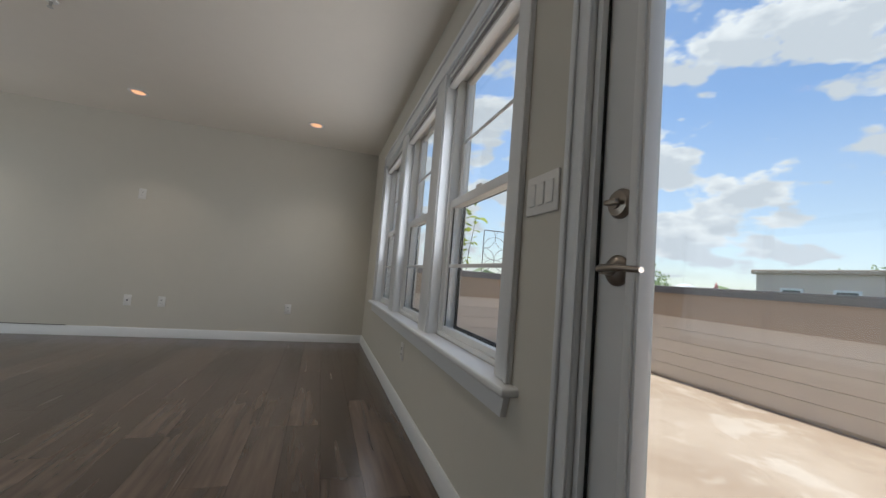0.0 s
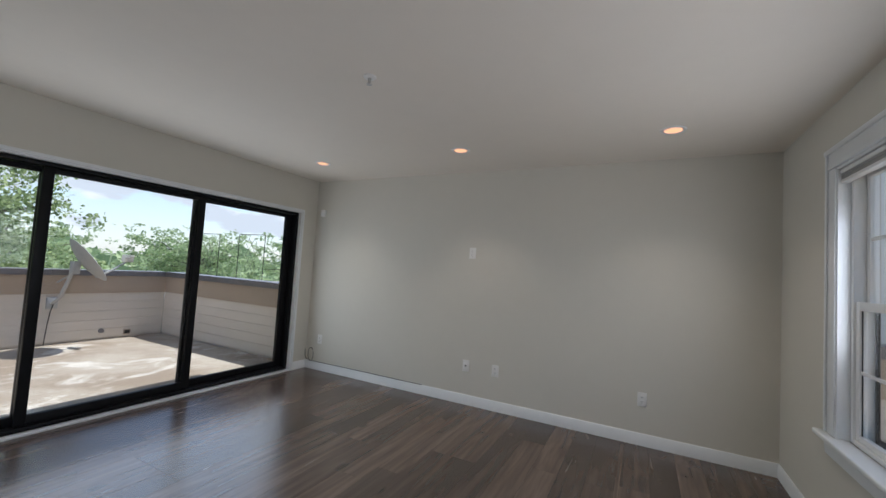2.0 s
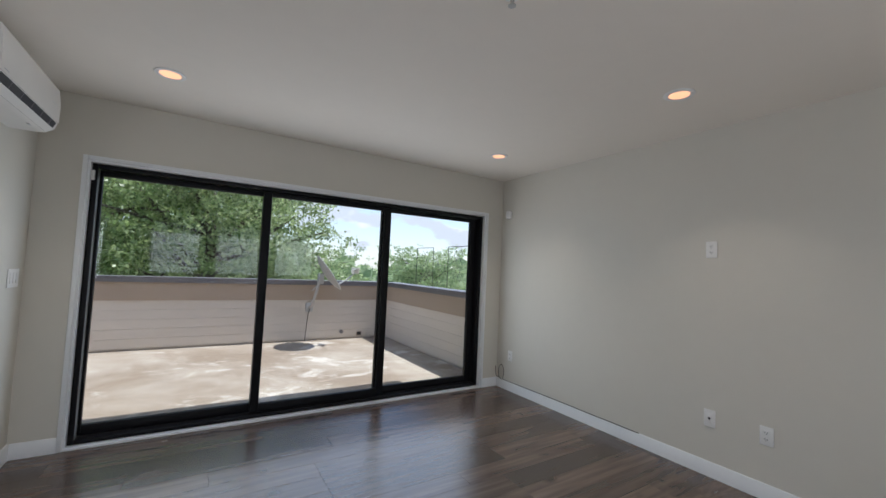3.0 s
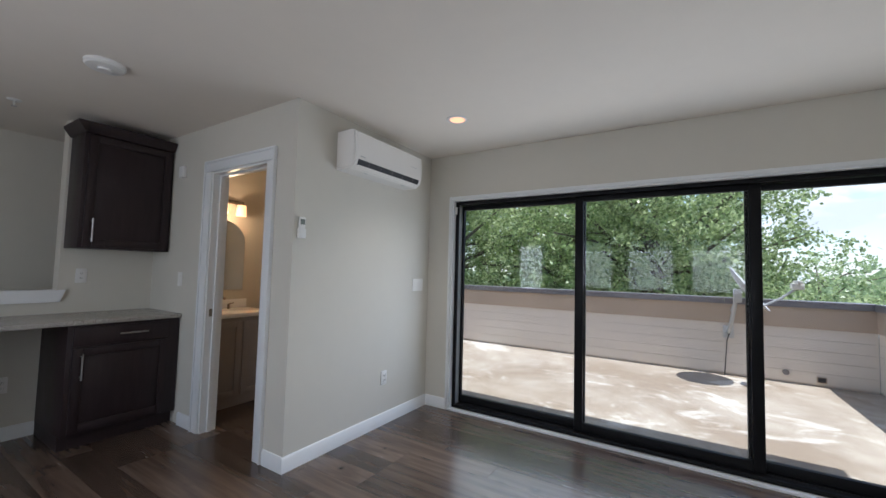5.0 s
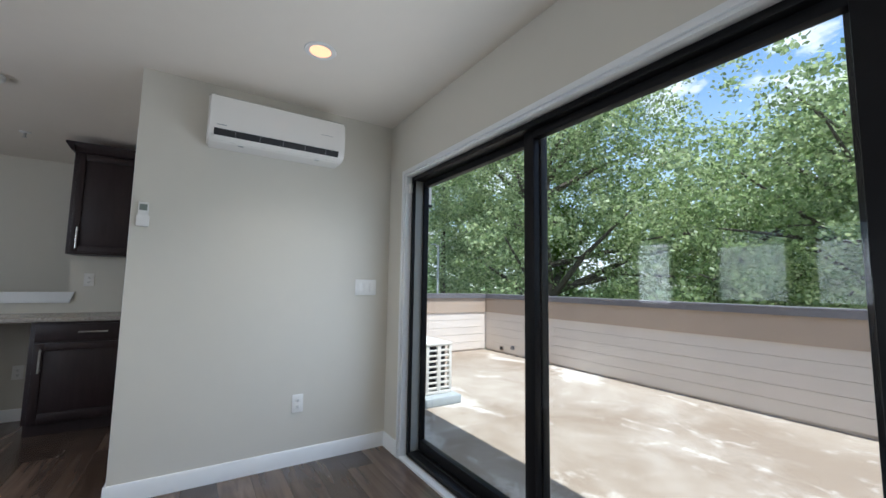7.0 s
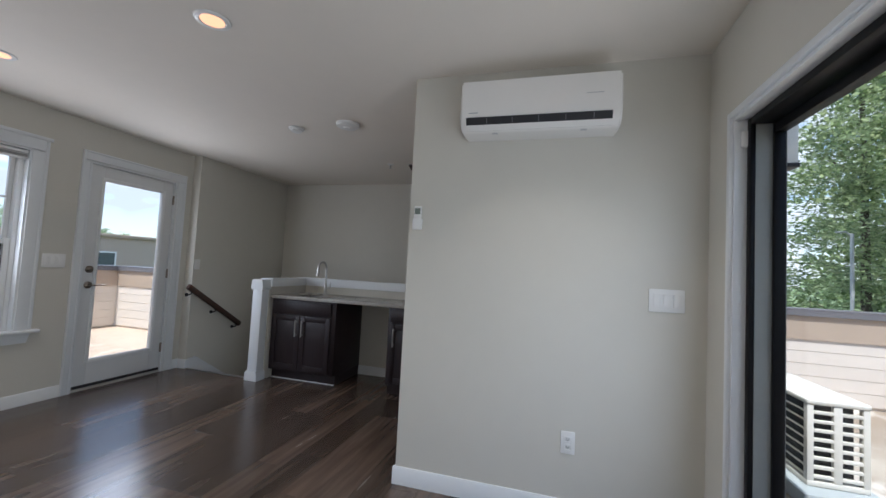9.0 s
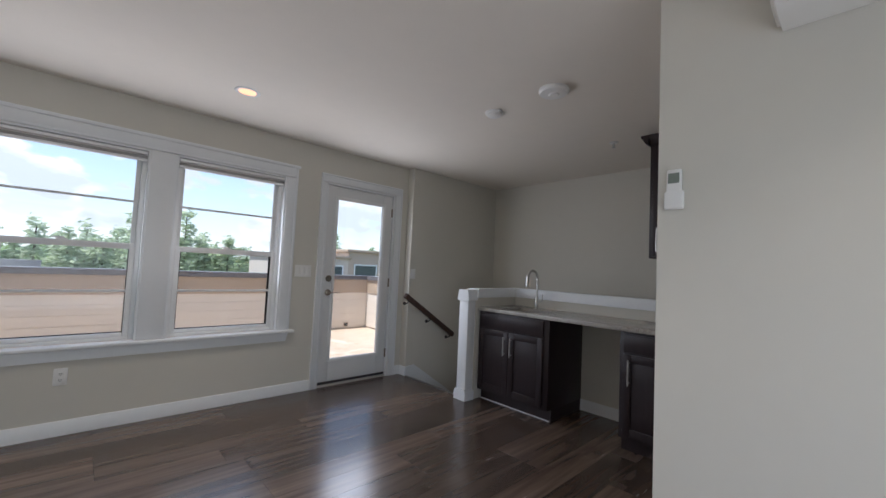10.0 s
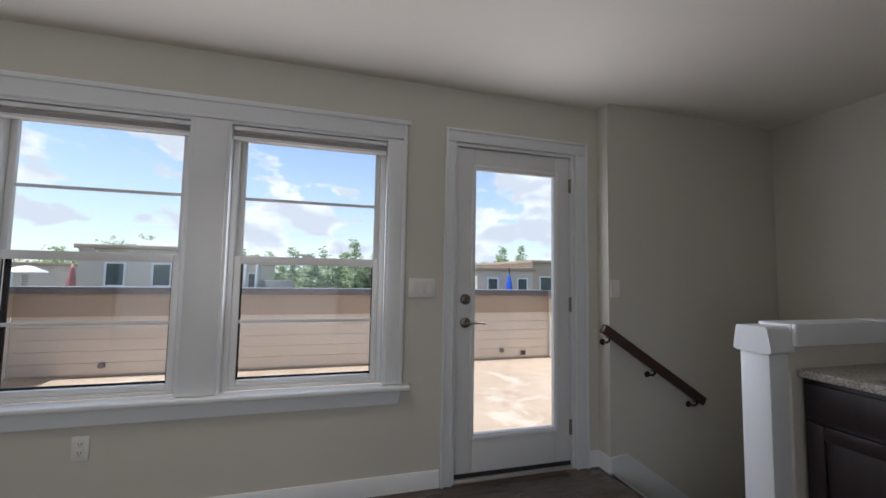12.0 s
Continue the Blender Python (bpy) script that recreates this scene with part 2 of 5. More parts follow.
def add_knots(m):
    """Dark elongated knots, a few on each plank."""
    n, l = m.node_tree.nodes, m.node_tree.links
    p = n["Principled BSDF"]
    src = p.inputs["Base Color"].links[0].from_socket
    co, info = n.new("ShaderNodeTexCoord"), n.new("ShaderNodeObjectInfo")
    mp = n.new("ShaderNodeMapping"); mp.inputs["Scale"].default_value = (5.4, 3.4, 1)
    l.new(co.outputs["Object"], mp.inputs[0])
    sc = n.new("ShaderNodeMath"); sc.operation = "MULTIPLY"; sc.inputs[1].default_value = 71.0
    l.new(info.outputs["Random"], sc.inputs[0])
    ad = n.new("ShaderNodeVectorMath"); ad.operation = "ADD"
    l.new(mp.outputs[0], ad.inputs[0]); l.new(sc.outputs[0], ad.inputs[1])
    vo = n.new("ShaderNodeTexVoronoi"); vo.inputs["Scale"].default_value = 0.75
    wob = n.new("ShaderNodeTexNoise"); wob.inputs["Scale"].default_value = 2.2; wob.inputs["Detail"].default_value = 3.0
    l.new(ad.outputs[0], wob.inputs["Vector"])
    warp = n.new("ShaderNodeVectorMath"); warp.operation = "MULTIPLY_ADD"; warp.inputs[1].default_value = (0.20, 0.20, 0.20)
    l.new(wob.outputs["Color"], warp.inputs[0]); l.new(ad.outputs[0], warp.inputs[2])
    l.new(warp.outputs[0], vo.inputs["Vector"])
    mr = n.new("ShaderNodeMapRange"); mr.interpolation_type = "SMOOTHSTEP"
    mr.inputs["From Min"].default_value, mr.inputs["From Max"].default_value = 0.02, 0.19
    mr.inputs["To Min"].default_value, mr.inputs["To Max"].default_value = 0.38, 1.0
    l.new(vo.outputs["Distance"], mr.inputs["Value"])
    vm = n.new("ShaderNodeVectorMath"); vm.operation = "SCALE"
    l.new(src, vm.inputs[0]); l.new(mr.outputs[0], vm.inputs["Scale"])
    l.new(vm.outputs[0], p.inputs["Base Color"])


add_knots(M_PLANK)
M_PLANK.node_tree.nodes["Principled BSDF"].inputs["Specular IOR Level"].default_value = 0.8
M_GROUT = mat("plank_gap", (0.012, 0.009, 0.008), 0.8)


def deck_mat(name, base, dirt, pale, seed):
    """A walked-on terrace coating: broad brown stains, dried puddles with sharp rims, trickles and grit."""
    m = bpy.data.materials.new(name)
    m.use_nodes = True
    n, l = m.node_tree.nodes, m.node_tree.links
    p = n["Principled BSDF"]
    co = n.new("ShaderNodeTexCoord")

    def veil(scale, lo, hi, detail, rough, twist, stretch=(1, 1, 1)):
        mp = n.new("ShaderNodeMapping")
        mp.inputs["Location"].default_value, mp.inputs["Scale"].default_value = (seed, seed * 0.7, 0), stretch
        l.new(co.outputs["Object"], mp.inputs[0])
        t = n.new("ShaderNodeTexNoise")
        t.inputs["Scale"].default_value, t.inputs["Detail"].default_value = scale, detail
        t.inputs["Roughness"].default_value, t.inputs["Distortion"].default_value = rough, twist
        l.new(mp.outputs[0], t.inputs["Vector"])
        r = n.new("ShaderNodeMapRange")
        r.inputs["From Min"].default_value, r.inputs["From Max"].default_value = lo, hi
        l.new(t.outputs["Fac"], r.inputs["Value"])
        return r.outputs[0]

    def over(a, colour, fac, amount):
        k = n.new("ShaderNodeMath"); k.operation = "MULTIPLY"; k.inputs[1].default_value = amount
        l.new(fac, k.inputs[0])
        x = n.new("ShaderNodeMix"); x.data_type = "RGBA"
        l.new(k.outputs[0], x.inputs["Factor"])
        l.new(a, x.inputs["A"]) if a else None
        x.inputs["B"].default_value = (*colour, 1)
        return x

    first = over(None, dirt, veil(0.6, 0.38, 0.60, 7, 0.62, 0.4), 0.85)
    first.inputs["A"].default_value = (*base, 1)
    c = over(first.outputs["Result"], dirt, veil(2.6, 0.52, 0.72, 10, 0.72, 0.3, (1.0, 0.6, 1)), 0.75)
    c = over(c.outputs["Result"], pale, veil(1.2, 0.545, 0.605, 10, 0.66, 0.4, (1.0, 0.7, 1)), 0.55)
    c = over(c.outputs["Result"], pale, veil(4.5, 0.57, 0.70, 9, 0.7, 0.2), 0.4)
    c = over(c.outputs["Result"], (0.16, 0.12, 0.09), veil(7.5, 0.66, 0.74, 6, 0.7, 0.4), 0.55)
    c = over(c.outputs["Result"], (0.16, 0.13, 0.10), veil(85, 0.5, 0.8, 3, 0.6, 0.0), 0.35)
    l.new(c.outputs["Result"], p.inputs["Base Color"])
    p.inputs["Roughness"].default_value = 0.72
    bp = n.new("ShaderNodeBump"); bp.inputs["Strength"].default_value = 0.2; bp.inputs["Distance"].default_value = 0.003
    l.new(veil(40, 0.3, 0.7, 5, 0.6, 0.0), bp.inputs["Height"]); l.new(bp.outputs[0], p.inputs["Normal"])
    return m


M_DECK = deck_mat("weathered_deck_coating", (0.43, 0.375, 0.305), (0.235, 0.175, 0.12), (0.74, 0.70, 0.63), 3.1)
M_DECK_EAST = deck_mat("peach_deck_coating", (0.55, 0.435, 0.335), (0.40, 0.29, 0.205), (0.72, 0.63, 0.54), 8.4)
M_SIDING = mat("siding_paint", (0.69, 0.62, 0.545), 0.6, var=0.05, scale=2, bump=0.08, bump_scale=90, rand=0.03)
M_BAND = mat("parapet_band_paint", (0.43, 0.335, 0.255), 0.65, var=0.06, scale=2, bump=0.06)
M_COPING = mat("coping_metal", (0.19, 0.18, 0.19), 0.40, 0.3, var=0.12, scale=3)
M_ROOF = mat("roof_membrane", (0.28, 0.27, 0.27), 0.8, var=0.2, scale=0.8)
M_STUCCO = mat("pale_stucco", (0.64, 0.56, 0.49), 0.8, var=0.06, scale=1)
M_TAN = mat("tan_stucco", (0.52, 0.42, 0.34), 0.8, var=0.06, scale=1)
M_DKGLASS = mat("dark_window", (0.09, 0.11, 0.12), 0.12, var=0.2)
M_METAL = mat("painted_steel", (0.03, 0.03, 0.03), 0.5, 0.4)
M_DISH = mat("dish_grey", (0.46, 0.46, 0.46), 0.5, var=0.05)
M_CONDENSER = mat("condenser_paint", (0.66, 0.63, 0.56), 0.5, var=0.05)
M_PAD = mat("plastic_pad", (0.33, 0.36, 0.36), 0.8, var=0.1)
M_BARK = mat("bark", (0.115, 0.095, 0.075), 0.9, var=0.35, scale=4, stretch=(3, 3, 0.6), bump=0.5, bump_scale=14)
M_GROUND = mat("far_ground", (0.10, 0.13, 0.06), 0.95, var=0.4, scale=0.05)
# Blue of far air, mixed into the skyline towers' colour.
M_TOWER_HAZED = mat("haze_blue_tower", (0.22, 0.32, 0.38), 1.0, var=0.1, scale=0.02)
M_BLUE = mat("blue_canvas", (0.02, 0.10, 0.55), 0.7, var=0.1)
M_TILE = mat("bath_wall_paint", (0.55, 0.50, 0.42), 0.7, var=0.02)
M_CERAMIC = mat("ceramic", (0.82, 0.80, 0.77), 0.12, var=0.01)
M_VANITY = mat("vanity_paint", (0.34, 0.30, 0.28), 0.45, var=0.04)


def leaf_mat(name, a, b):
    """Foliage: a tone for each leaf, some light through it."""
    m = bpy.data.materials.new(name)
    m.use_nodes = True
    n, l = m.node_tree.nodes, m.node_tree.links
    p = n["Principled BSDF"]
    g = n.new("ShaderNodeNewGeometry")
    mx = n.new("ShaderNodeMix"); mx.data_type = "RGBA"
    mx.inputs["A"].default_value, mx.inputs["B"].default_value = (*a, 1), (*b, 1)
    l.new(g.outputs["Random Per Island"], mx.inputs["Factor"])
    l.new(mx.outputs["Result"], p.inputs["Base Color"])
    p.inputs["Roughness"].default_value = 0.36
    o = n["Material Output"]
    t = n.new("ShaderNodeBsdfTranslucent")
    l.new(mx.outputs["Result"], t.inputs[0])
    s = n.new("ShaderNodeMixShader"); s.inputs[0].default_value = 0.58
    l.new(p.outputs[0], s.inputs[1]); l.new(t.outputs[0], s.inputs[2]); l.new(s.outputs[0], o.inputs[0])
    return m


M_LEAF = leaf_mat("oak_leaves", (0.13, 0.20, 0.07), (0.58, 0.66, 0.35))
M_LEAF2 = leaf_mat("pale_leaves", (0.20, 0.29, 0.10), (0.54, 0.63, 0.31))
M_PINE = leaf_mat("pine_needles", (0.20, 0.28, 0.13), (0.52, 0.60, 0.33))
# Air haze is put into these leaf colours: paler than the near foliage.
M_HAZE = leaf_mat("haze_paled_leaves", (0.26, 0.36, 0.17), (0.50, 0.58, 0.34))
# Needles lightened well past their own green, to paint haze on far conifers.
M_PINE_HAZED = leaf_mat("haze_paled_needles", (0.40, 0.48, 0.33), (0.66, 0.72, 0.53))
M_VINE2 = leaf_mat("ivy_leaves", (0.08, 0.17, 0.02), (0.18, 0.30, 0.04))
M_VINE = leaf_mat("vine_leaves", (0.30, 0.42, 0.05), (0.55, 0.60, 0.12))


# ---------- mesh helpers ----------
def box(bm, x0, x1, y0, y1, z0, z1):
    vs = [bm.verts.new(p) for p in ((x0, y0, z0), (x1, y0, z0), (x1, y1, z0), (x0, y1, z0), (x0, y0, z1), (x1, y0, z1), (x1, y1, z1), (x0, y1, z1))]
    for f in ((3, 2, 1, 0), (4, 5, 6, 7), (0, 1, 5, 4), (1, 2, 6, 5), (2, 3, 7, 6), (3, 0, 4, 7)):
        bm.faces.new([vs[i] for i in f])
    return bm


def bx(x0, x1, y0, y1, z0, z1, bevel=0.0, seg=2):
    bm = bmesh.new()
    box(bm, min(x0, x1), max(x0, x1), min(y0, y1), max(y0, y1), min(z0, z1), max(z0, z1))
    if bevel:
        bmesh.ops.bevel(bm, geom=bm.edges[:], offset=bevel, segments=seg, affect="EDGES", profile=0.5)
    return bm


def cyl(r0, r1, h, seg=24, m=Matrix(), bevel=0.0):
    """A tapered cylinder from z = 0 to h, then placed by m."""
    bm = bmesh.new()
    bmesh.ops.create_cone(bm, cap_ends=True, segments=seg, radius1=r0, radius2=r1, depth=h, matrix=Matrix.Translation((0, 0, h / 2)))
    if bevel:
        es = [e for e in bm.edges if abs(e.verts[0].co.z - e.verts[1].co.z) < 1e-6]
        bmesh.ops.bevel(bm, geom=es, offset=bevel, segments=2, affect="EDGES", profile=0.5)
    bm.transform(m)
    return bm


def lathe(profile, seg=28, m=Matrix()):
    """Turns a profile of (radius, z) about z."""
    bm = bmesh.new()
    rings = []
    for r, z in profile:
        rings.append([bm.verts.new((r * math.cos(2 * math.pi * i / seg), r * math.sin(2 * math.pi * i / seg), z)) for i in range(seg)])
    for a, b in zip(rings, rings[1:]):
        for i in range(seg):
            bm.faces.new((a[i], a[(i + 1) % seg], b[(i + 1) % seg], b[i]))
    bmesh.ops.remove_doubles(bm, verts=bm.verts[:], dist=1e-6)
    bmesh.ops.recalc_face_normals(bm, faces=bm.faces[:])
    bm.transform(m)
    return bm


def tube(points, r, seg=10, r1=None):
    """A round tube along points, tapering from r to r1."""
    bm = bmesh.new()
    pts = [Vector(p) for p in points]
    rings = []
    for i, p in enumerate(pts):
        d = (pts[min(i + 1, len(pts) - 1)] - pts[max(i - 1, 0)]).normalized()
        a = d.orthogonal().normalized() if abs(d.z) > 0.95 else d.cross(Vector((0, 0, 1))).normalized()
        b = d.cross(a)
        q = r if r1 is None else r + (r1 - r) * i / (len(pts) - 1)
        rings.append([bm.verts.new(p + q * (a * math.cos(2 * math.pi * k / seg) + b * math.sin(2 * math.pi * k / seg))) for k in range(seg)])
    for u, v in zip(rings, rings[1:]):
        for k in range(seg):
            bm.faces.new((u[k], u[(k + 1) % seg], v[(k + 1) % seg], v[k]))
    bm.faces.new(rings[0][::-1]); bm.faces.new(rings[-1])
    bmesh.ops.recalc_face_normals(bm, faces=bm.faces[:])
    return bm


def prism(outline, axis, a, b):
    """Pushes a closed outline of 2D points along an axis ('x', 'y' or 'z') from a to b."""
    bm = bmesh.new()
    def at(p, t):
        return {"x": (t, p[0], p[1]), "y": (p[0], t, p[1]), "z": (p[0], p[1], t)}[axis]
    lo = [bm.verts.new(at(p, a)) for p in outline]
    hi = [bm.verts.new(at(p, b)) for p in outline]
    k = len(outline)
    for i in range(k):
        bm.faces.new((lo[i], lo[(i + 1) % k], hi[(i + 1) % k], hi[i]))
    bm.faces.new(lo); bm.faces.new(hi)
    bmesh.ops.recalc_face_normals(bm, faces=bm.faces[:])
    return bm


def join(*bms):
    out = bms[0]
    for b in bms[1:]:
        me = bpy.data.meshes.new("joined")
        b.to_mesh(me); b.free()
        out.from_mesh(me)
        bpy.data.meshes.remove(me)
    return out


def mesh_of(name, bm, material, smooth=35):
    me = bpy.data.meshes.new(name)
    bm.normal_update()
    for f in bm.faces:
        f.smooth = smooth > 0
    for e in bm.edges:
        if len(e.link_faces) == 2 and e.calc_face_angle(0) > radians(max(smooth, 1)):
            e.smooth = False
    bm.to_mesh(me)
    bm.free()
    me.materials.append(material)
    return me


def part(name, bm, material, parent, label=""):
    ob = new(name, mesh_of(name, bm, material))
    ob.parent = parent
    return tagged(ob, label)


def solid(name, bm, material, label, category, group="", kind=""):
    return tagged(new(name, mesh_of(name, bm, material)), label, category, group, kind)


def thing(name, label, category, at=(0, 0, 0), rz=0, group="", kind=""):
    ob = new(name)
    ob.matrix_basis = pose(*at, 0, 0, rz)
    ob.empty_display_size = 0.1
    return tagged(ob, label, category, group, kind)


def wall_bm(axis, c0, c1, a0, a1, z0, z1, holes=()):
    """A wall between c0 and c1 in thickness, along the other axis from a0 to a1, with rectangular holes (a0, a1, z0, z1)."""
    bm = bmesh.new()
    cuts = sorted({a0, a1, *[h[0] for h in holes], *[h[1] for h in holes]})
    for u, v in zip(cuts, cuts[1:]):
        zs = sorted([(h[2], h[3]) for h in holes if h[0] <= u + 1e-6 and h[1] >= v - 1e-6])
        z = z0
        for h0, h1 in zs + [(z1, z1)]:
            if h0 - z > 1e-4:
                if axis == "x":
                    box(bm, c0, c1, u, v, z, h0)
                else:
                    box(bm, u, v, c0, c1, z, h0)
            z = h1
    bmesh.ops.remove_doubles(bm, verts=bm.verts[:], dist=1e-5)
    return bm


# ---------- plan ----------
W, E, N, H = -3.295, 1.522, 5.94, 2.44
EX, WX = 1.692, -3.48
AC_Y, BATH_X, BAR_Y, JOG_X, JOG_Y, SOUTH = 1.90, -1.70, -0.10, 1.41, 0.58, -0.95
WINDOWS = [(2.035, 2.91), (3.08, 3.955), (4.125, 5.0)]
WZ0, WZ1 = 0.575, 2.065
DOOR = (0.767, 1.621, 0.0, 2.09)
SLIDE = (2.165, 5.69, 0.0, 1.995)
BATH = (0.87, 1.60, 0.0, 2.05)

# ---------- structure ----------
floor = tagged(new("floor"), "dark grey-brown wood-look plank floor", "floor", kind="structure")
part("subfloor", join(bx(-3.46, 0.5, -0.25, N + 0.1, -0.20, -0.012), bx(0.5, EX, 0.6, N + 0.1, -0.20, -0.012)), M_GROUT, floor)
solid("ceiling", bx(WX, EX, -1.1, N + 0.15, H, H + 0.25), M_CEIL, "warm off-white painted ceiling with soft texture", "ceiling", kind="structure")
solid("roof", join(bx(WX - 0.56, EX + 0.13, -3.2, N + 0.2, H + 0.26, H + 0.40)), M_ROOF, "flat grey roof slab with a small overhang", "roof", kind="structure")
solid("wall_north", wall_bm("y", N, N + 0.15, WX, EX, -0.2, H), M_WALL, "plain greige painted wall", "wall", kind="structure")
solid("wall_east", wall_bm("x", E, EX, JOG_Y, N, -0.2, H, [(a, b, WZ0, WZ1) for a, b in WINDOWS] + [DOOR]), M_WALL, "greige painted wall with three windows and a glazed door", "wall", kind="structure")
solid("wall_west", wall_bm("x", WX, W, -1.1, N, -0.2, H, [SLIDE]), M_WALL, "greige painted wall with a wide sliding door", "wall", kind="structure")
solid("wall_stair", wall_bm("x", JOG_X, EX, -1.1, JOG_Y, -3.0, H), M_WALL, "greige painted wall beside the stairs", "wall", kind="structure")
solid("wall_south", wall_bm("y", -1.1, SOUTH, -2.0, JOG_X, -3.0, H), M_WALL, "greige painted wall at the back of the stairwell", "wall", kind="structure")
solid("wall_partition", wall_bm("y", AC_Y - 0.12, AC_Y, W, BATH_X, 0, H), M_WALL, "greige partition that carries the air conditioner", "wall", kind="structure")
solid("wall_bath", wall_bm("x", BATH_X - 0.12, BATH_X, BAR_Y, AC_Y - 0.12, 0, H, [BATH]), M_WALL, "greige partition with the bathroom doorway", "wall", kind="structure")
solid("wall_bar", wall_bm("y", BAR_Y - 0.12, BAR_Y, BATH_X - 0.12, -1.07, 0, H), M_WALL, "greige wall behind the wet bar", "wall", kind="structure")
solid("wall_half", join(wall_bm("y", BAR_Y - 0.12, BAR_Y, -1.07, 0.38, -3.0, 1.02), wall_bm("x", 0.38, 0.49, BAR_Y - 0.12, 0.54, -3.0, 1.0)), M_WALL, "greige half wall between wet bar and stairs", "half wall", kind="structure")

# ---------- trim ----------
BASE_H, BASE_T = 0.10, 0.014


def base_outline(s):
    return [(0, 0), (s * BASE_T, 0), (s * BASE_T, BASE_H - 0.012), (s * 0.006, BASE_H), (0, BASE_H)]


def baseboard_x(x, s, y0, y1, z=0.0):
    """Along y on a wall at x; s: the way it stands out."""
    return prism([(x + p, z + q) for p, q in base_outline(s)], "y", y0, y1)


def baseboard_y(y, s, x0, x1, z=0.0):
    return prism([(y + p, z + q) for p, q in base_outline(s)], "x", x0, x1)


base = tagged(new("baseboard"), "white painted baseboard with an eased top", "baseboard", kind="structure")
for bm in (baseboard_y(N, -1, W, E), baseboard_x(E, -1, 1.695, N - 0.014), baseboard_x(W, 1, 5.72, N - 0.014), baseboard_x(W, 1, AC_Y + 0.014, 2.135),
           baseboard_y(AC_Y, 1, W, BATH_X + 0.014), baseboard_x(BATH_X, 1, 1.70, AC_Y), baseboard_x(BATH_X, 1, 0.55, 0.77),
           baseboard_y(BAR_Y, 1, -1.0, -0.41), baseboard_x(E, -1, JOG_Y, 0.670), baseboard_y(JOG_Y, 1, JOG_X - 0.014, E - 0.014)):
    part("board", bm, M_TRIM, base)
# sloping skirt beside the stairs
part("stair_skirt", prism([(0.58, 0.0), (0.58, 0.10), (0.46, 0.115), (-0.2, -0.33), (-0.2, -0.55), (0.40, -0.12)], "x", JOG_X - 0.016, JOG_X), M_TRIM, base, "white skirt board that slopes down the stairs")


trim = tagged(new("trim"), "white window casing with stool and apron", "window trim", kind="structure")
cx = E - 0.012
part("head_casing", join(bx(E, cx, 1.932, 5.103, WZ1 + 0.002, 2.176, 0.004), bx(E, cx - 0.010, 1.912, 5.123, 2.158, 2.186, 0.004), bx(E, cx - 0.004, 1.937, 5.098, 2.068, 2.084, 0.003)), M_TRIM, trim)
for y0, y1 in ((1.932, 2.035), (2.91, 3.08), (3.955, 4.125), (5.0, 5.103)):
    part("side_casing", join(bx(E, cx, y0, y1, 0.611, 2.065, 0.004)), M_TRIM, trim)
for y in (1.932, 5.081):
    part("back_band", bx(cx, cx - 0.010, y, y + 0.022, 0.611, 2.156, 0.004), M_TRIM, trim)
part("stool", bx(E + 0.05, E - 0.055, 1.888, 5.15, 0.582, 0.609, 0.008, 3), M_TRIM, trim)
part("apron", prism([(1.937, 0.580), (1.957, 0.505), (5.08, 0.505), (5.10, 0.580)], "x", E - 0.020, E), M_TRIM, trim)
for a, b in WINDOWS:
    part("reveal", join(bx(E - 0.003, E + 0.06, a, a + 0.014, 0.609, WZ1), bx(E - 0.003, E + 0.06, b - 0.014, b, 0.609, WZ1), bx(E - 0.003, E + 0.06, a + 0.014, b - 0.014, WZ1 - 0.014, WZ1)), M_TRIM, trim)


# ---------- windows ----------
def frame_bm(x0, x1, y0, y1, z0, z1, side, top, bottom, bevel=0.004):
    return join(bx(x0, x1, y0, y0 + side, z0, z1, bevel), bx(x0, x1, y1 - side, y1, z0, z1, bevel),
                bx(x0, x1, y0 + side, y1 - side, z1 - top, z1, bevel), bx(x0, x1, y0 + side, y1 - side, z0, z0 + bottom, bevel))


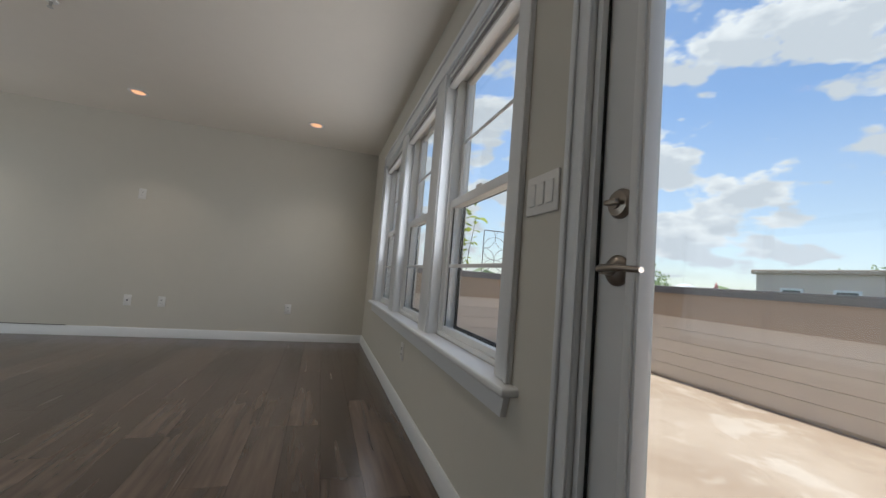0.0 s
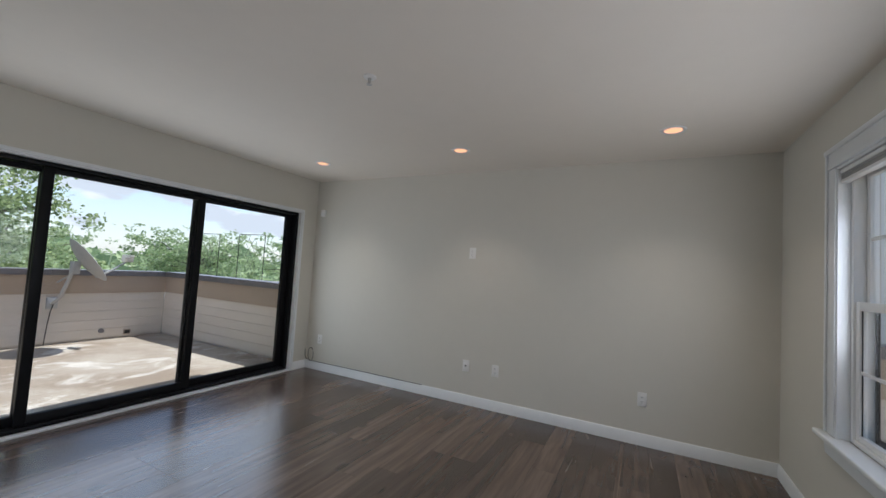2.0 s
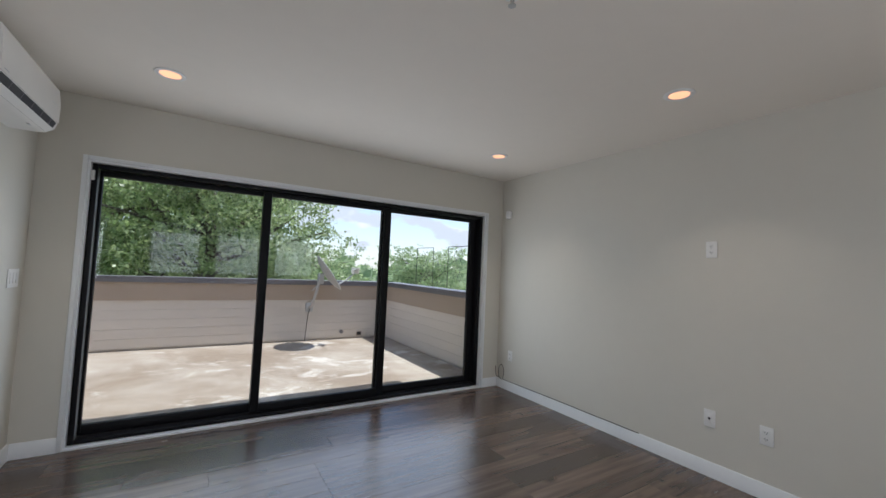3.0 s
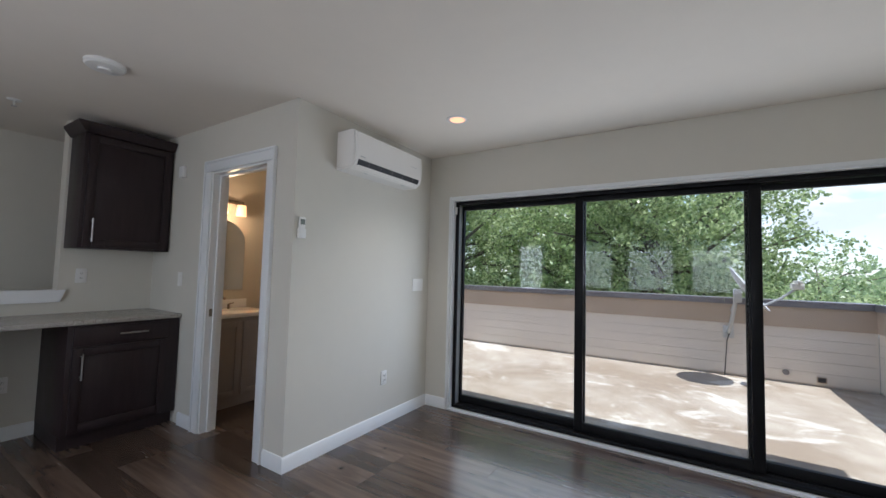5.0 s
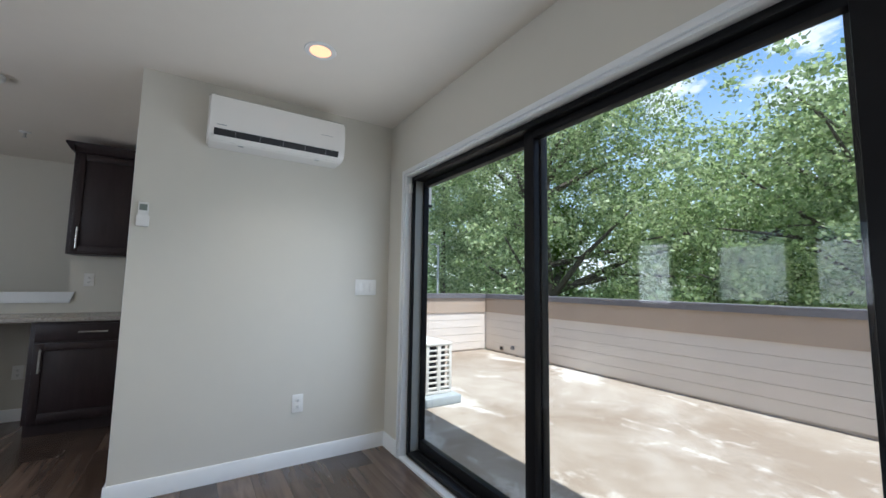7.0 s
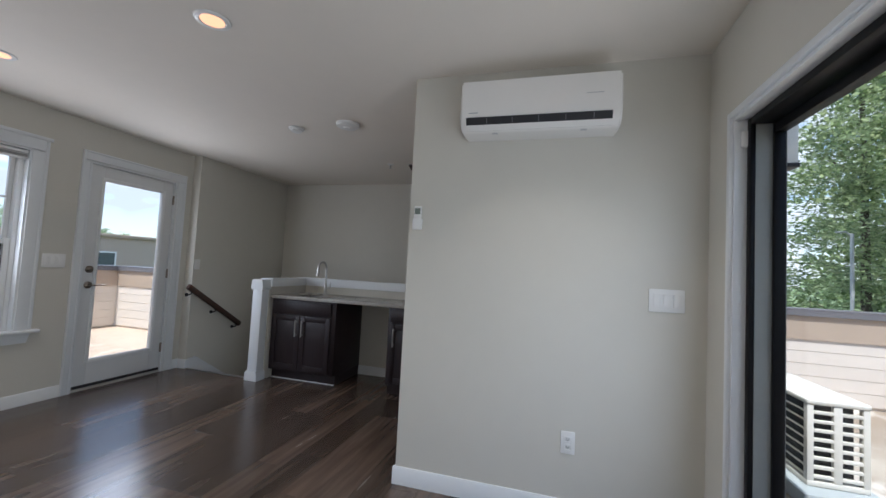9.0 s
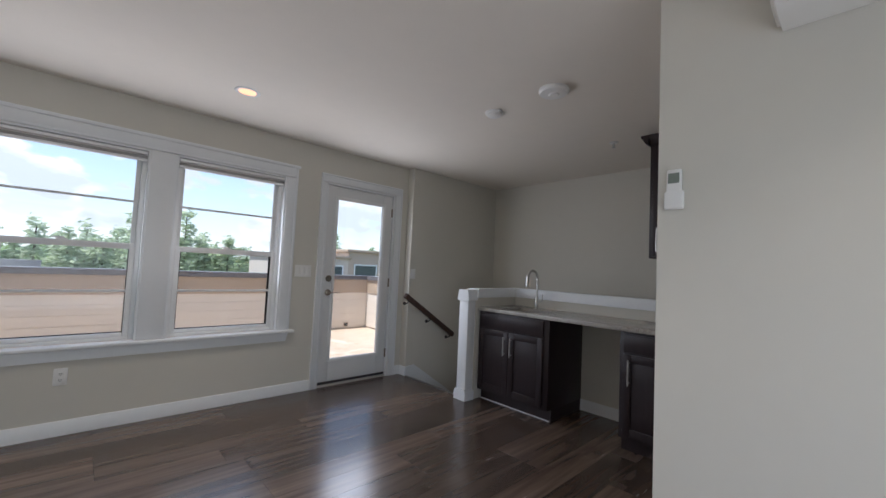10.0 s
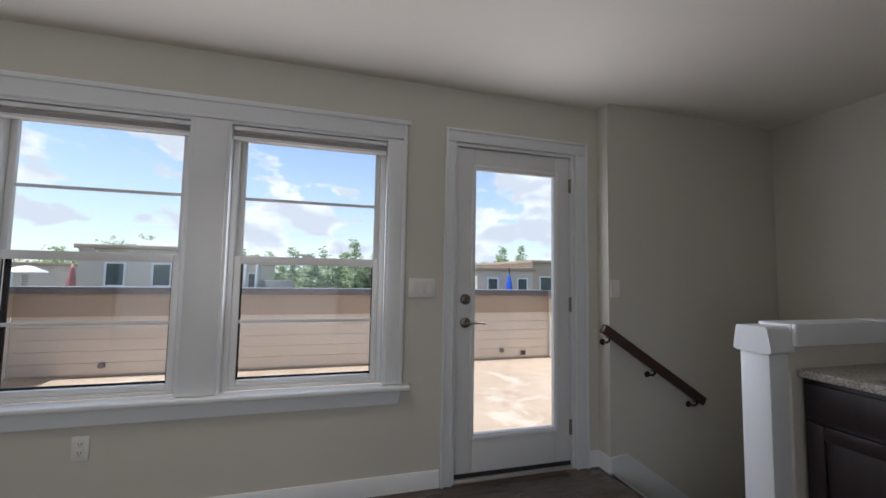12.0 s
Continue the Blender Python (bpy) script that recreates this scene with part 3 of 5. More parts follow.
def make_window():
    w = thing("window_1", "white vinyl double-hung window with a raised shade", "window", (E, 0, 0), kind="structure", group="windows over the terrace")
    a, b = 0.014, 0.861
    z0, z1, mid = 0.609, 2.051, 1.312
    part("window_frame", frame_bm(0.05, 0.15, a, b, z0, z1, 0.030, 0.03, 0.022), M_VINYL, w)
    up = part("upper_sash", frame_bm(0.10, 0.128, a + 0.03, b - 0.03, mid - 0.012, z1 - 0.03, 0.030, 0.028, 0.032), M_VINYL, w)
    lo = part("lower_sash", frame_bm(0.060, 0.092, a + 0.03, b - 0.03, z0 + 0.022, mid + 0.024, 0.034, 0.044, 0.030), M_VINYL, w)
    for sash, x, s0, s1, zz in ((up, 0.112, 0.030, 0.030, (mid + 0.02, z1 - 0.058)), (lo, 0.074, 0.034, 0.034, (z0 + 0.052, mid - 0.02))):
        g = part("pane", bx(x, x + 0.004, a + 0.03 + s0, b - 0.03 - s1, *zz), M_GLASS, sash, "clear glass pane")
        g.visible_shadow = False
        zc = (zz[0] + zz[1]) / 2
        part("muntin", bx(x - 0.008, x - 0.001, a + 0.03 + s0, b - 0.03 - s1, zc - 0.009, zc + 0.009, 0.002), M_VINYL, sash, "grey-white horizontal bar")
    part("sash_lock", join(bx(0.066, 0.09, 0.42, 0.48, mid + 0.024, mid + 0.034, 0.003), bx(0.070, 0.082, 0.435, 0.50, mid + 0.034, mid + 0.044, 0.003)), M_VINYL, lo)
    for y in (a + 0.0645, b - 0.0695):
        part("gasket", bx(0.070, 0.0735, y, y + 0.005, z0 + 0.053, mid - 0.021), M_DARK, lo, "thin dark glazing gasket")
    sc = part("insect_screen", frame_bm(0.132, 0.140, a + 0.031, b - 0.031, z0 + 0.023, mid + 0.01, 0.030, 0.02, 0.030, 0.001), M_BLACK, w, "thin black frame of the insect screen")
    part("tilt_latch", bx(0.052, 0.06, a + 0.006, a + 0.026, 0.66, 0.72, 0.002), M_VINYL, w)
    return w


window_one = make_window()
window_one.matrix_basis = pose(E, WINDOWS[0][0], 0)
for i, (a, b) in enumerate(WINDOWS[1:]):
    c = copy_thing(window_one, pose(E, a, 0))
    c.name = "window_%d" % (i + 2)


def make_shade(y):
    s = thing("window_shade", "raised cellular shade stacked under the window head", "window shade", (E, y, 0), group="window shades")
    part("headrail", bx(0.004, 0.046, 0.018, 0.857, 2.022, 2.046, 0.004), M_VINYL, s)
    for k in range(3):
        part("pleat", bx(0.008, 0.042, 0.02, 0.855, 2.007 - 0.007 * k, 2.0125 - 0.007 * k, 0.002), M_SHADECLOTH, s, "grey-white folded pleat")
    part("bottom_rail", bx(0.006, 0.044, 0.019, 0.856, 1.973, 1.991, 0.004), M_VINYL, s)
    return s


M_SHADECLOTH = mat("shade_cloth", (0.42, 0.41, 0.40), 0.8, var=0.05)
for a, b in WINDOWS:
    make_shade(a)


# ---------- glazed terrace door ----------
M_ALU = mat("aluminium", (0.62, 0.60, 0.57), 0.45, 0.6, var=0.05)
d = thing("door_1", "closed white door with one tall glass lite", "door", (E, 0, 0), kind="structure")
y0, y1 = DOOR[0], DOOR[1]
part("jamb", join(bx(-0.003, 0.15, y0, y0 + 0.018, 0, 2.072), bx(-0.003, 0.15, y1 - 0.018, y1, 0, 2.072), bx(-0.003, 0.15, y0, y1, 2.072, 2.09)), M_TRIM, d)
slab = part("door_leaf", frame_bm(0.020, 0.062, y0 + 0.021, y1 - 0.021, 0.030, 2.069, 0.118, 0.128, 0.235, 0.003), M_DOOR, d)
part("lite_frame", join(frame_bm(0.007, 0.022, y0 + 0.116, y1 - 0.116, 0.243, 1.964, 0.022, 0.022, 0.022, 0.004), frame_bm(0.014, 0.050, y0 + 0.136, y1 - 0.136, 0.263, 1.944, 0.010, 0.010, 0.010, 0.002)), M_VINYL, slab)
g = part("pane", bx(0.046, 0.050, y0 + 0.135, y1 - 0.135, 0.26, 1.945), M_GLASS, slab, "clear glass lite")
g.visible_shadow = False
part("weatherstrip", bx(0.013, 0.020, y1 - 0.0208, y1 - 0.0182, 0.02, 2.07), M_DARK, d, "dark weatherstrip beside the door leaf")
part("threshold", bx(0.0, 0.15, y0 + 0.018, y1 - 0.018, 0.0, 0.018, 0.004), M_ALU, d, "pale aluminium threshold")
part("door_sweep", bx(0.016, 0.020, y0 + 0.022, y1 - 0.022, 0.020, 0.046), M_DARK, slab)
for z in (0.262, 1.066, 1.878):
    part("hinge", join(cyl(0.007, 0.007, 0.10, 12, Matrix.Translation((0.010, y0 + 0.016, z - 0.05))), bx(0.008, 0.019, y0 + 0.004, y0 + 0.030, z - 0.048, z + 0.048)), M_BRONZE, d)
out = Matrix.Rotation(radians(-90), 4, "Y")
ky = 1.538
part("deadbolt", join(lathe([(0, 0), (0.033, 0), (0.033, 0.005), (0.027, 0.013), (0.013, 0.016), (0.013, 0.02), (0, 0.02)], 28, Matrix.Translation((0.020, ky, 1.101)) @ out), bx(-0.014, 0.002, ky - 0.018, ky + 0.018, 1.095, 1.107, 0.004)), M_BRONZE, slab, "satin bronze thumb-turn deadbolt")
lever = tube([(-0.02, ky, 0.957), (-0.030, ky, 0.957), (-0.034, ky - 0.012, 0.957), (-0.034, ky - 0.06, 0.959), (-0.032, ky - 0.115, 0.955)], 0.008, 12, 0.006)
part("door_handle", join(lathe([(0, 0), (0.033, 0), (0.033, 0.006), (0.026, 0.014), (0.012, 0.018), (0.011, 0.045), (0, 0.045)], 28, Matrix.Translation((0.020, ky, 0.957)) @ out), lever), M_BRONZE, slab, "satin bronze lever handle")
part("casing", join(bx(0, -0.018, 0.672, 0.765, 0, 2.09, 0.004), bx(0, -0.018, 1.623, 1.692, 0, 2.09, 0.004), bx(0, -0.018, 0.672, 1.692, 2.092, 2.176, 0.004),
                    bx(-0.018, -0.028, 0.672, 0.690, 0, 2.176, 0.004), bx(-0.018, -0.028, 1.674, 1.692, 0, 2.176, 0.004), bx(-0.018, -0.028, 0.690, 1.674, 2.158, 2.176, 0.004),
                    bx(-0.018, -0.024, 0.749, 0.765, 0, 2.09, 0.003), bx(-0.018, -0.024, 1.623, 1.637, 0, 2.09, 0.003)), M_TRIM, d, "white moulded door casing")

# ---------- sliding door ----------
s = thing("door_2", "closed black-framed sliding door with three glass panels", "sliding door", (W, 0, 0), kind="structure")
a, b, _, top = SLIDE
part("casing", join(bx(0, 0.016, a - 0.030, a - 0.002, 0, top + 0.030, 0.003), bx(0, 0.016, b + 0.002, b + 0.030, 0, top + 0.030, 0.003), bx(0, 0.016, a - 0.002, b + 0.002, top + 0.002, top + 0.030, 0.003)), M_TRIM, s, "thin white casing")
part("reveal", join(bx(0.002, -0.055, a - 0.002, a + 0.012, 0, top), bx(0.002, -0.055, b - 0.012, b + 0.002, 0, top), bx(0.002, -0.055, a + 0.012, b - 0.012, top - 0.012, top + 0.002)), M_TRIM, s)
part("sill_trim", bx(0.010, -0.04, a, b, 0.0, 0.018, 0.003), M_TRIM, s, "white strip along the bottom track")
part("outer_frame", join(bx(-0.064, -0.045, a + 0.012, a + 0.044, 0.018, top - 0.012, 0.003), bx(-0.175, -0.045, b - 0.044, b - 0.012, 0.018, top - 0.012, 0.003),
                         bx(-0.175, -0.045, a + 0.044, b - 0.044, top - 0.042, top - 0.012, 0.003), bx(-0.175, -0.045, a + 0.044, b - 0.044, 0.018, 0.046, 0.003)), M_BLACK, s)
part("jamb_liner", bx(-0.175, -0.0645, a + 0.012, a + 0.043, 0.047, top - 0.043), M_LINER, s, "grey metal jamb liner")
part("track", join(bx(-0.105, -0.100, a + 0.05, b - 0.05, 0.046, 0.050), bx(-0.150, -0.145, a + 0.05, b - 0.05, 0.046, 0.050)), M_DARK, s)
for y0, y1, x0, left, right in ((2.209, 3.378, -0.165, 0.018, 0.072), (3.305, 4.515, -0.120, 0.065, 0.065), (4.430, 5.644, -0.165, 0.085, 0.085)):
    stiles = join(bx(x0, x0 + 0.042, y0, y0 + left, 0.050, 1.950, 0.003), bx(x0, x0 + 0.042, y1 - right, y1, 0.050, 1.950, 0.003),
                  bx(x0, x0 + 0.042, y0 + left, y1 - right, 1.910, 1.950, 0.003), bx(x0, x0 + 0.042, y0 + left, y1 - right, 0.050, 0.118, 0.003))
    p = part("panel", stiles, M_BLACK, s, "black-framed glass panel")
    g = part("pane", bx(x0 + 0.018, x0 + 0.024, y0 + left - 0.002, y1 - right + 0.002, 0.116, 1.912), M_SLGLASS, p, "clear glass pane")
    g.visible_shadow = False
part("alarm_contact", bx(-0.02, -0.042, a + 0.0125, a + 0.032, 1.86, 1.93, 0.003), M_PLASTIC, s)

# ---------- bathroom doorway ----------
bd = thing("door_3", "cased bathroom doorway in white trim", "doorway", (BATH_X, 0, 0), kind="structure")
y0, y1 = BATH[0], BATH[1]
part("jamb", join(bx(0.003, -0.123, y0, y0 + 0.016, 0, 2.034), bx(0.003, -0.123, y1 - 0.016, y1, 0, 2.034), bx(0.003, -0.123, y0, y1, 2.034, 2.05)), M_TRIM, bd)
part("stop", join(bx(-0.05, -0.085, y0 + 0.016, y0 + 0.028, 0, 2.022), bx(-0.05, -0.085, y1 - 0.028, y1 - 0.016, 0, 2.022), bx(-0.05, -0.085, y0 + 0.016, y1 - 0.016, 2.022, 2.034)), M_TRIM, bd)
part("casing", join(bx(0, 0.018, 0.775, y0 - 0.002, 0, 2.05, 0.004), bx(0, 0.018, y1 + 0.002, 1.695, 0, 2.05, 0.004), bx(0, 0.018, 0.775, 1.695, 2.052, 2.14, 0.004),
                    bx(0.018, 0.027, 0.775, 0.795, 0, 2.14, 0.004), bx(0.018, 0.027, 1.675, 1.695, 0, 2.14, 0.004), bx(0.018, 0.027, 0.795, 1.675, 2.12, 2.14, 0.004)), M_TRIM, bd, "white moulded door casing")
part("strike_plate", bx(-0.02, -0.045, y0 + 0.016, y0 + 0.019, 0.90, 0.96), M_BRONZE, bd, "bronze strike plate")

# ---------- newel post, ledge, stairs ----------
post = thing("newel_post", "white box newel post with a flared cap beside the stairs", "newel post", (0.448, 0.588, 0))
part("shaft", bx(-0.058, 0.058, -0.055, 0.055, 0.0, 0.985, 0.004), M_TRIM, post)
part("cap", prism([(-0.062, 0.955), (-0.075, 0.962), (-0.075, 0.975), (-0.062, 1.055), (-0.055, 1.062), (0.055, 1.062), (0.062, 1.055), (0.075, 0.975), (0.075, 0.962), (0.062, 0.955)], "y", -0.062, 0.07), M_TRIM, post)
part("plinth", prism([(-0.075, 0.0), (-0.075, 0.075), (-0.060, 0.10), (0.060, 0.10), (0.075, 0.075), (0.075, 0.0)], "y", -0.056, 0.072), M_TRIM, post)
ledge = thing("half_wall_ledge", "white painted ledge on the half wall", "ledge", (0, 0, 1.02), kind="structure")
part("cap_board", bx(-1.10, 0.50, BAR_Y - 0.13, BAR_Y + 0.020, 0.002, 0.058, 0.004), M_TRIM, ledge)
part("face_board", prism([(-1.085, -0.035), (-1.115, 0.060), (0.358, 0.060), (0.358, -0.035)], "y", BAR_Y + 0.001, BAR_Y + 0.022), M_TRIM, ledge)
part("side_cap", bx(0.380, 0.508, BAR_Y + 0.022, 0.532, -0.018, 0.054, 0.004), M_TRIM, ledge)
part("side_face", bx(0.360, 0.379, BAR_Y + 0.024, 0.532, -0.034, 0.056, 0.004), M_TRIM, ledge)
stairs = thing("stairs", "dark plank stairs that go down beside the wall", "stairs", (0.95, 0.58, 0), kind="structure")
for k in range(4):
    z = -0.185 * (k + 1)
    part("tread", bx(-0.45, 0.45, -0.26 * (k + 1) - 0.02, -0.26 * k + 0.02, z - 0.03, z, 0.006), M_RAIL, stairs)
    part("riser", bx(-0.45, 0.45, -0.26 * k, -0.26 * k + 0.015, z, z + 0.155), M_TRIM, stairs)
part("landing", bx(-2.9, 0.45, -1.55, -1.06, -0.98, -0.925), M_RAIL, stairs)
part("nosing", bx(-0.45, 0.45, -0.016, 0.004, -0.012, 0.006, 0.003), M_NICKEL, stairs, "pale metal edge at the top of the stairs")
rail = thing("handrail", "dark stained wooden handrail on metal brackets", "handrail", (JOG_X, 0.0, 0))
ra, rb = Vector((-0.07, 0.685, 0.935)), Vector((-0.07, -0.11, 0.425))
rd = (rb - ra)
bm = bx(-0.022, 0.022, 0, rd.length, -0.030, 0.030, 0.010, 3)
bm.transform(Matrix.Translation(rb) @ Matrix.Rotation(math.atan2(ra.z - rb.z, ra.y - rb.y), 4, "X"))
part("grip", bm, M_RAIL, rail)
for f in (0.06, 0.50, 0.93):
    p = ra + rd * f
    part("bracket", join(tube([p + Vector((0, 0, -0.028)), p + Vector((0, 0, -0.050)), p + Vector((0.02, 0, -0.066)), p + Vector((0.05, 0, -0.070)), p + Vector((0.068, 0, -0.070))], 0.007), cyl(0.02, 0.02, 0.006, 18, Matrix.Translation(p + Vector((0.0695, 0, -0.070))) @ Matrix.Rotation(radians(-90), 4, "Y")), bx(p.x - 0.012, p.x + 0.012, p.y - 0.02, p.y + 0.02, p.z - 0.034, p.z - 0.028)), M_METAL, rail, "dark metal bracket")


# ---------- wet bar ----------
def shaker(parent, name, x0, x1, z0, z1, y, rail_w=0.055):
    """A panel door that faces +y."""
    dd = part(name, join(bx(x0, x0 + rail_w, y, y + 0.02, z0, z1, 0.003), bx(x1 - rail_w, x1, y, y + 0.02, z0, z1, 0.003), bx(x0 + rail_w, x1 - rail_w, y, y + 0.02, z0, z0 + rail_w, 0.003), bx(x0 + rail_w, x1 - rail_w, y, y + 0.02, z1 - rail_w, z1, 0.003)), M_ESPRESSO, parent)
    part("inset_panel", bx(x0 + rail_w - 0.002, x1 - rail_w + 0.002, y + 0.001, y + 0.011, z0 + rail_w - 0.002, z1 - rail_w + 0.002, 0.006, 2), M_ESPRESSO, dd)
    return dd


def frame_y(x0, x1, z0, z1, y0, y1, t):
    return join(bx(x0, x0 + t, y0, y1, z0, z1, 0.003), bx(x1 - t, x1, y0, y1, z0, z1, 0.003), bx(x0 + t, x1 - t, y0, y1, z0, z0 + t, 0.003), bx(x0 + t, x1 - t, y0, y1, z1 - t, z1, 0.003))


def pull_v(parent, x, z0, z1, y):
    part("handle", join(tube([(x, y + 0.028, z0), (x, y + 0.028, z1)], 0.006), tube([(x, y, z0 + 0.02), (x, y + 0.028, z0 + 0.02)], 0.005), tube([(x, y, z1 - 0.02), (x, y + 0.028, z1 - 0.02)], 0.005)), M_NICKEL, parent, "brushed nickel bar handle")


def pull_h(parent, x0, x1, z, y):
    part("handle", join(tube([(x0, y + 0.028, z), (x1, y + 0.028, z)], 0.006), tube([(x0 + 0.02, y, z), (x0 + 0.02, y + 0.028, z)], 0.005), tube([(x1 - 0.02, y, z), (x1 - 0.02, y + 0.028, z)], 0.005)), M_NICKEL, parent, "brushed nickel bar handle")


CF = 0.485
sink_cab = thing("base_cabinet", "dark espresso sink cabinet with two panel doors", "cabinet", (0, 0, 0), group="wet bar base cabinets")
part("body", join(bx(-0.41, 0.372, BAR_Y + 0.004, CF, 0.10, 0.862, 0.002), bx(-0.41, 0.372, BAR_Y + 0.004, CF - 0.06, 0.0, 0.10)), M_ESPRESSO, sink_cab)
part("toe_trim", bx(-0.40, 0.372, CF - 0.06, CF - 0.05, 0.0, 0.008, 0.002), M_TRIM, sink_cab, "pale strip at the floor")
part("false_front", bx(-0.36, 0.355, CF + 0.001, CF + 0.020, 0.71, 0.845, 0.004), M_ESPRESSO, sink_cab)
dl = shaker(sink_cab, "cabinet_door", 0.005, 0.355, 0.125, 0.695, CF + 0.001)
pull_v(dl, 0.040, 0.48, 0.655, CF + 0.021)
dr = shaker(sink_cab, "cabinet_door", -0.36, -0.001, 0.125, 0.695, CF + 0.001)
pull_v(dr, -0.035, 0.48, 0.655, CF + 0.021)
drawer_cab = thing("base_cabinet", "dark espresso base cabinet with a drawer over a door", "cabinet", (0, 0, 0), group="wet bar base cabinets")
part("body", join(bx(-1.695, -1.0, BAR_Y + 0.004, CF, 0.10, 0.862, 0.002), bx(-1.695, -1.0, BAR_Y + 0.004, CF - 0.06, 0.0, 0.10)), M_ESPRESSO, drawer_cab)
dw = part("drawer", bx(-1.61, -1.03, CF + 0.001, CF + 0.020, 0.715, 0.845, 0.004), M_ESPRESSO, drawer_cab)
pull_h(dw, -1.46, -1.28, 0.783, CF + 0.020)
dd = shaker(drawer_cab, "cabinet_door", -1.61, -1.03, 0.125, 0.700, CF + 0.001)
pull_v(dd, -1.075, 0.485, 0.665, CF + 0.021)
upper = thing("wall_cabinet", "dark espresso wall cabinet with a crown moulding", "cabinet", (0, 0, 0))
UY = 0.20
part("body", bx(-1.695, -1.085, BAR_Y + 0.004, UY, 1.41, 2.30, 0.002), M_ESPRESSO, upper)
part("crown", join(prism([(UY, 2.295), (UY + 0.015, 2.30), (UY + 0.055, 2.36), (UY + 0.055, 2.375), (BAR_Y + 0.004, 2.375), (BAR_Y + 0.004, 2.295)], "x", -1.695, -1.085),
                   prism([(-1.085, 2.295), (-1.07, 2.30), (-1.03, 2.36), (-1.03, 2.375), (-1.085, 2.375)], "y", BAR_Y + 0.004, UY + 0.055)), M_ESPRESSO, upper)
ud = shaker(upper, "cabinet_door", -1.675, -1.11, 1.425, 2.285, UY + 0.001)
pull_v(ud, -1.155, 1.46, 1.64, UY + 0.021)
counter = thing("worktop", "speckled grey-beige granite worktop on the bar cabinets", "worktop", (0, 0, 0.864))
sx0, sx1, sy0, sy1 = -0.20, 0.18, 0.10, 0.42
part("slab", join(bx(-1.698, sx0, BAR_Y + 0.002, 0.515, 0, 0.032, 0.004), bx(sx1, 0.377, BAR_Y + 0.002, 0.515, 0, 0.032, 0.004), bx(sx0, sx1, BAR_Y + 0.002, sy0, 0, 0.032, 0.002), bx(sx0, sx1, sy1, 0.515, 0, 0.032, 0.002)), M_GRANITE, counter)
sink = thing("sink", "undermount stainless steel bar sink", "sink", (0, 0, 0.70))
part("bowl", join(bx(sx0, sx0 + 0.004, sy0, sy1, 0, 0.163), bx(sx1 - 0.004, sx1, sy0, sy1, 0, 0.163), bx(sx0, sx1, sy0, sy0 + 0.004, 0, 0.163), bx(sx0, sx1, sy1 - 0.004, sy1, 0, 0.163), bx(sx0, sx1, sy0, sy1, -0.004, 0.0)), M_NICKEL, sink)
part("drain", cyl(0.04, 0.04, 0.004, 20, Matrix.Translation((-0.01, 0.26, 0.0))), M_NICKEL, sink)
fa = thing("faucet", "brushed nickel gooseneck faucet with a side lever", "faucet", (0.02, 0.035, 0.896))
part("base", lathe([(0, 0), (0.027, 0), (0.027, 0.006), (0.019, 0.012), (0.019, 0.11), (0.013, 0.125), (0, 0.125)], 20), M_NICKEL, fa)
arc = [(0, 0, 0.12), (0, 0, 0.30)] + [(0, 0.085 - 0.085 * math.cos(radians(t)), 0.30 + 0.085 * math.sin(radians(t))) for t in range(15, 166, 15)]
bm = tube(arc, 0.0115, 12)
part("spout", bm, M_NICKEL, fa)
part("spray_head", tube([arc[-1], (0, 0.172, 0.27), (0, 0.176, 0.225)], 0.015, 12, 0.018), M_NICKEL, fa)
part("lever", tube([(-0.015, 0, 0.075), (-0.05, 0, 0.078), (-0.062, 0, 0.085), (-0.066, 0.0, 0.15)], 0.007, 10, 0.005), M_NICKEL, fa)


# ---------- plates on the walls ----------
def plate(kind, n, at, rz, label, group="wall plates"):
    """A wall plate that faces local -y. kind: 'switch', 'outlet' or 'cable'."""
    name = {"switch": "light_switch", "outlet": "wall_outlet", "cable": "cable_plate"}[kind]
    p = thing(name, label, name.replace("_", " "), at, rz, group=group)
    w = 0.072 + 0.046 * (n - 1)
    part("cover", bx(-w / 2, w / 2, -0.007, -0.0005, -0.058, 0.058, 0.004), M_PLASTIC, p)
    for k in range(n):
        x = (k - (n - 1) / 2) * 0.046
        if kind == "switch":
            part("rocker", bx(x - 0.0165, x + 0.0165, -0.011, -0.0065, -0.033, 0.033, 0.003), M_PLASTIC, p)
        elif kind == "outlet":
            for z in (-0.020, 0.020):
                face = part("receptacle", bx(x - 0.016, x + 0.016, -0.009, -0.0065, z - 0.014, z + 0.014, 0.004), M_PLASTIC, p)
                part("slots", join(bx(x - 0.007, x - 0.0045, -0.0098, -0.0088, z - 0.004, z + 0.006), bx(x + 0.0045, x + 0.007, -0.0098, -0.0088, z - 0.004, z + 0.006), bx(x - 0.002, x + 0.002, -0.0098, -0.0088, z - 0.010, z - 0.006)), M_DARK, face)
        else:
            part("insert", bx(x - 0.016, x + 0.016, -0.010, -0.0065, -0.033, 0.033, 0.003), M_PLASTIC, p)
            part("port", bx(x - 0.008, x + 0.008, -0.0108, -0.0098, -0.008, 0.008, 0.001), M_DARK, p)
    return p


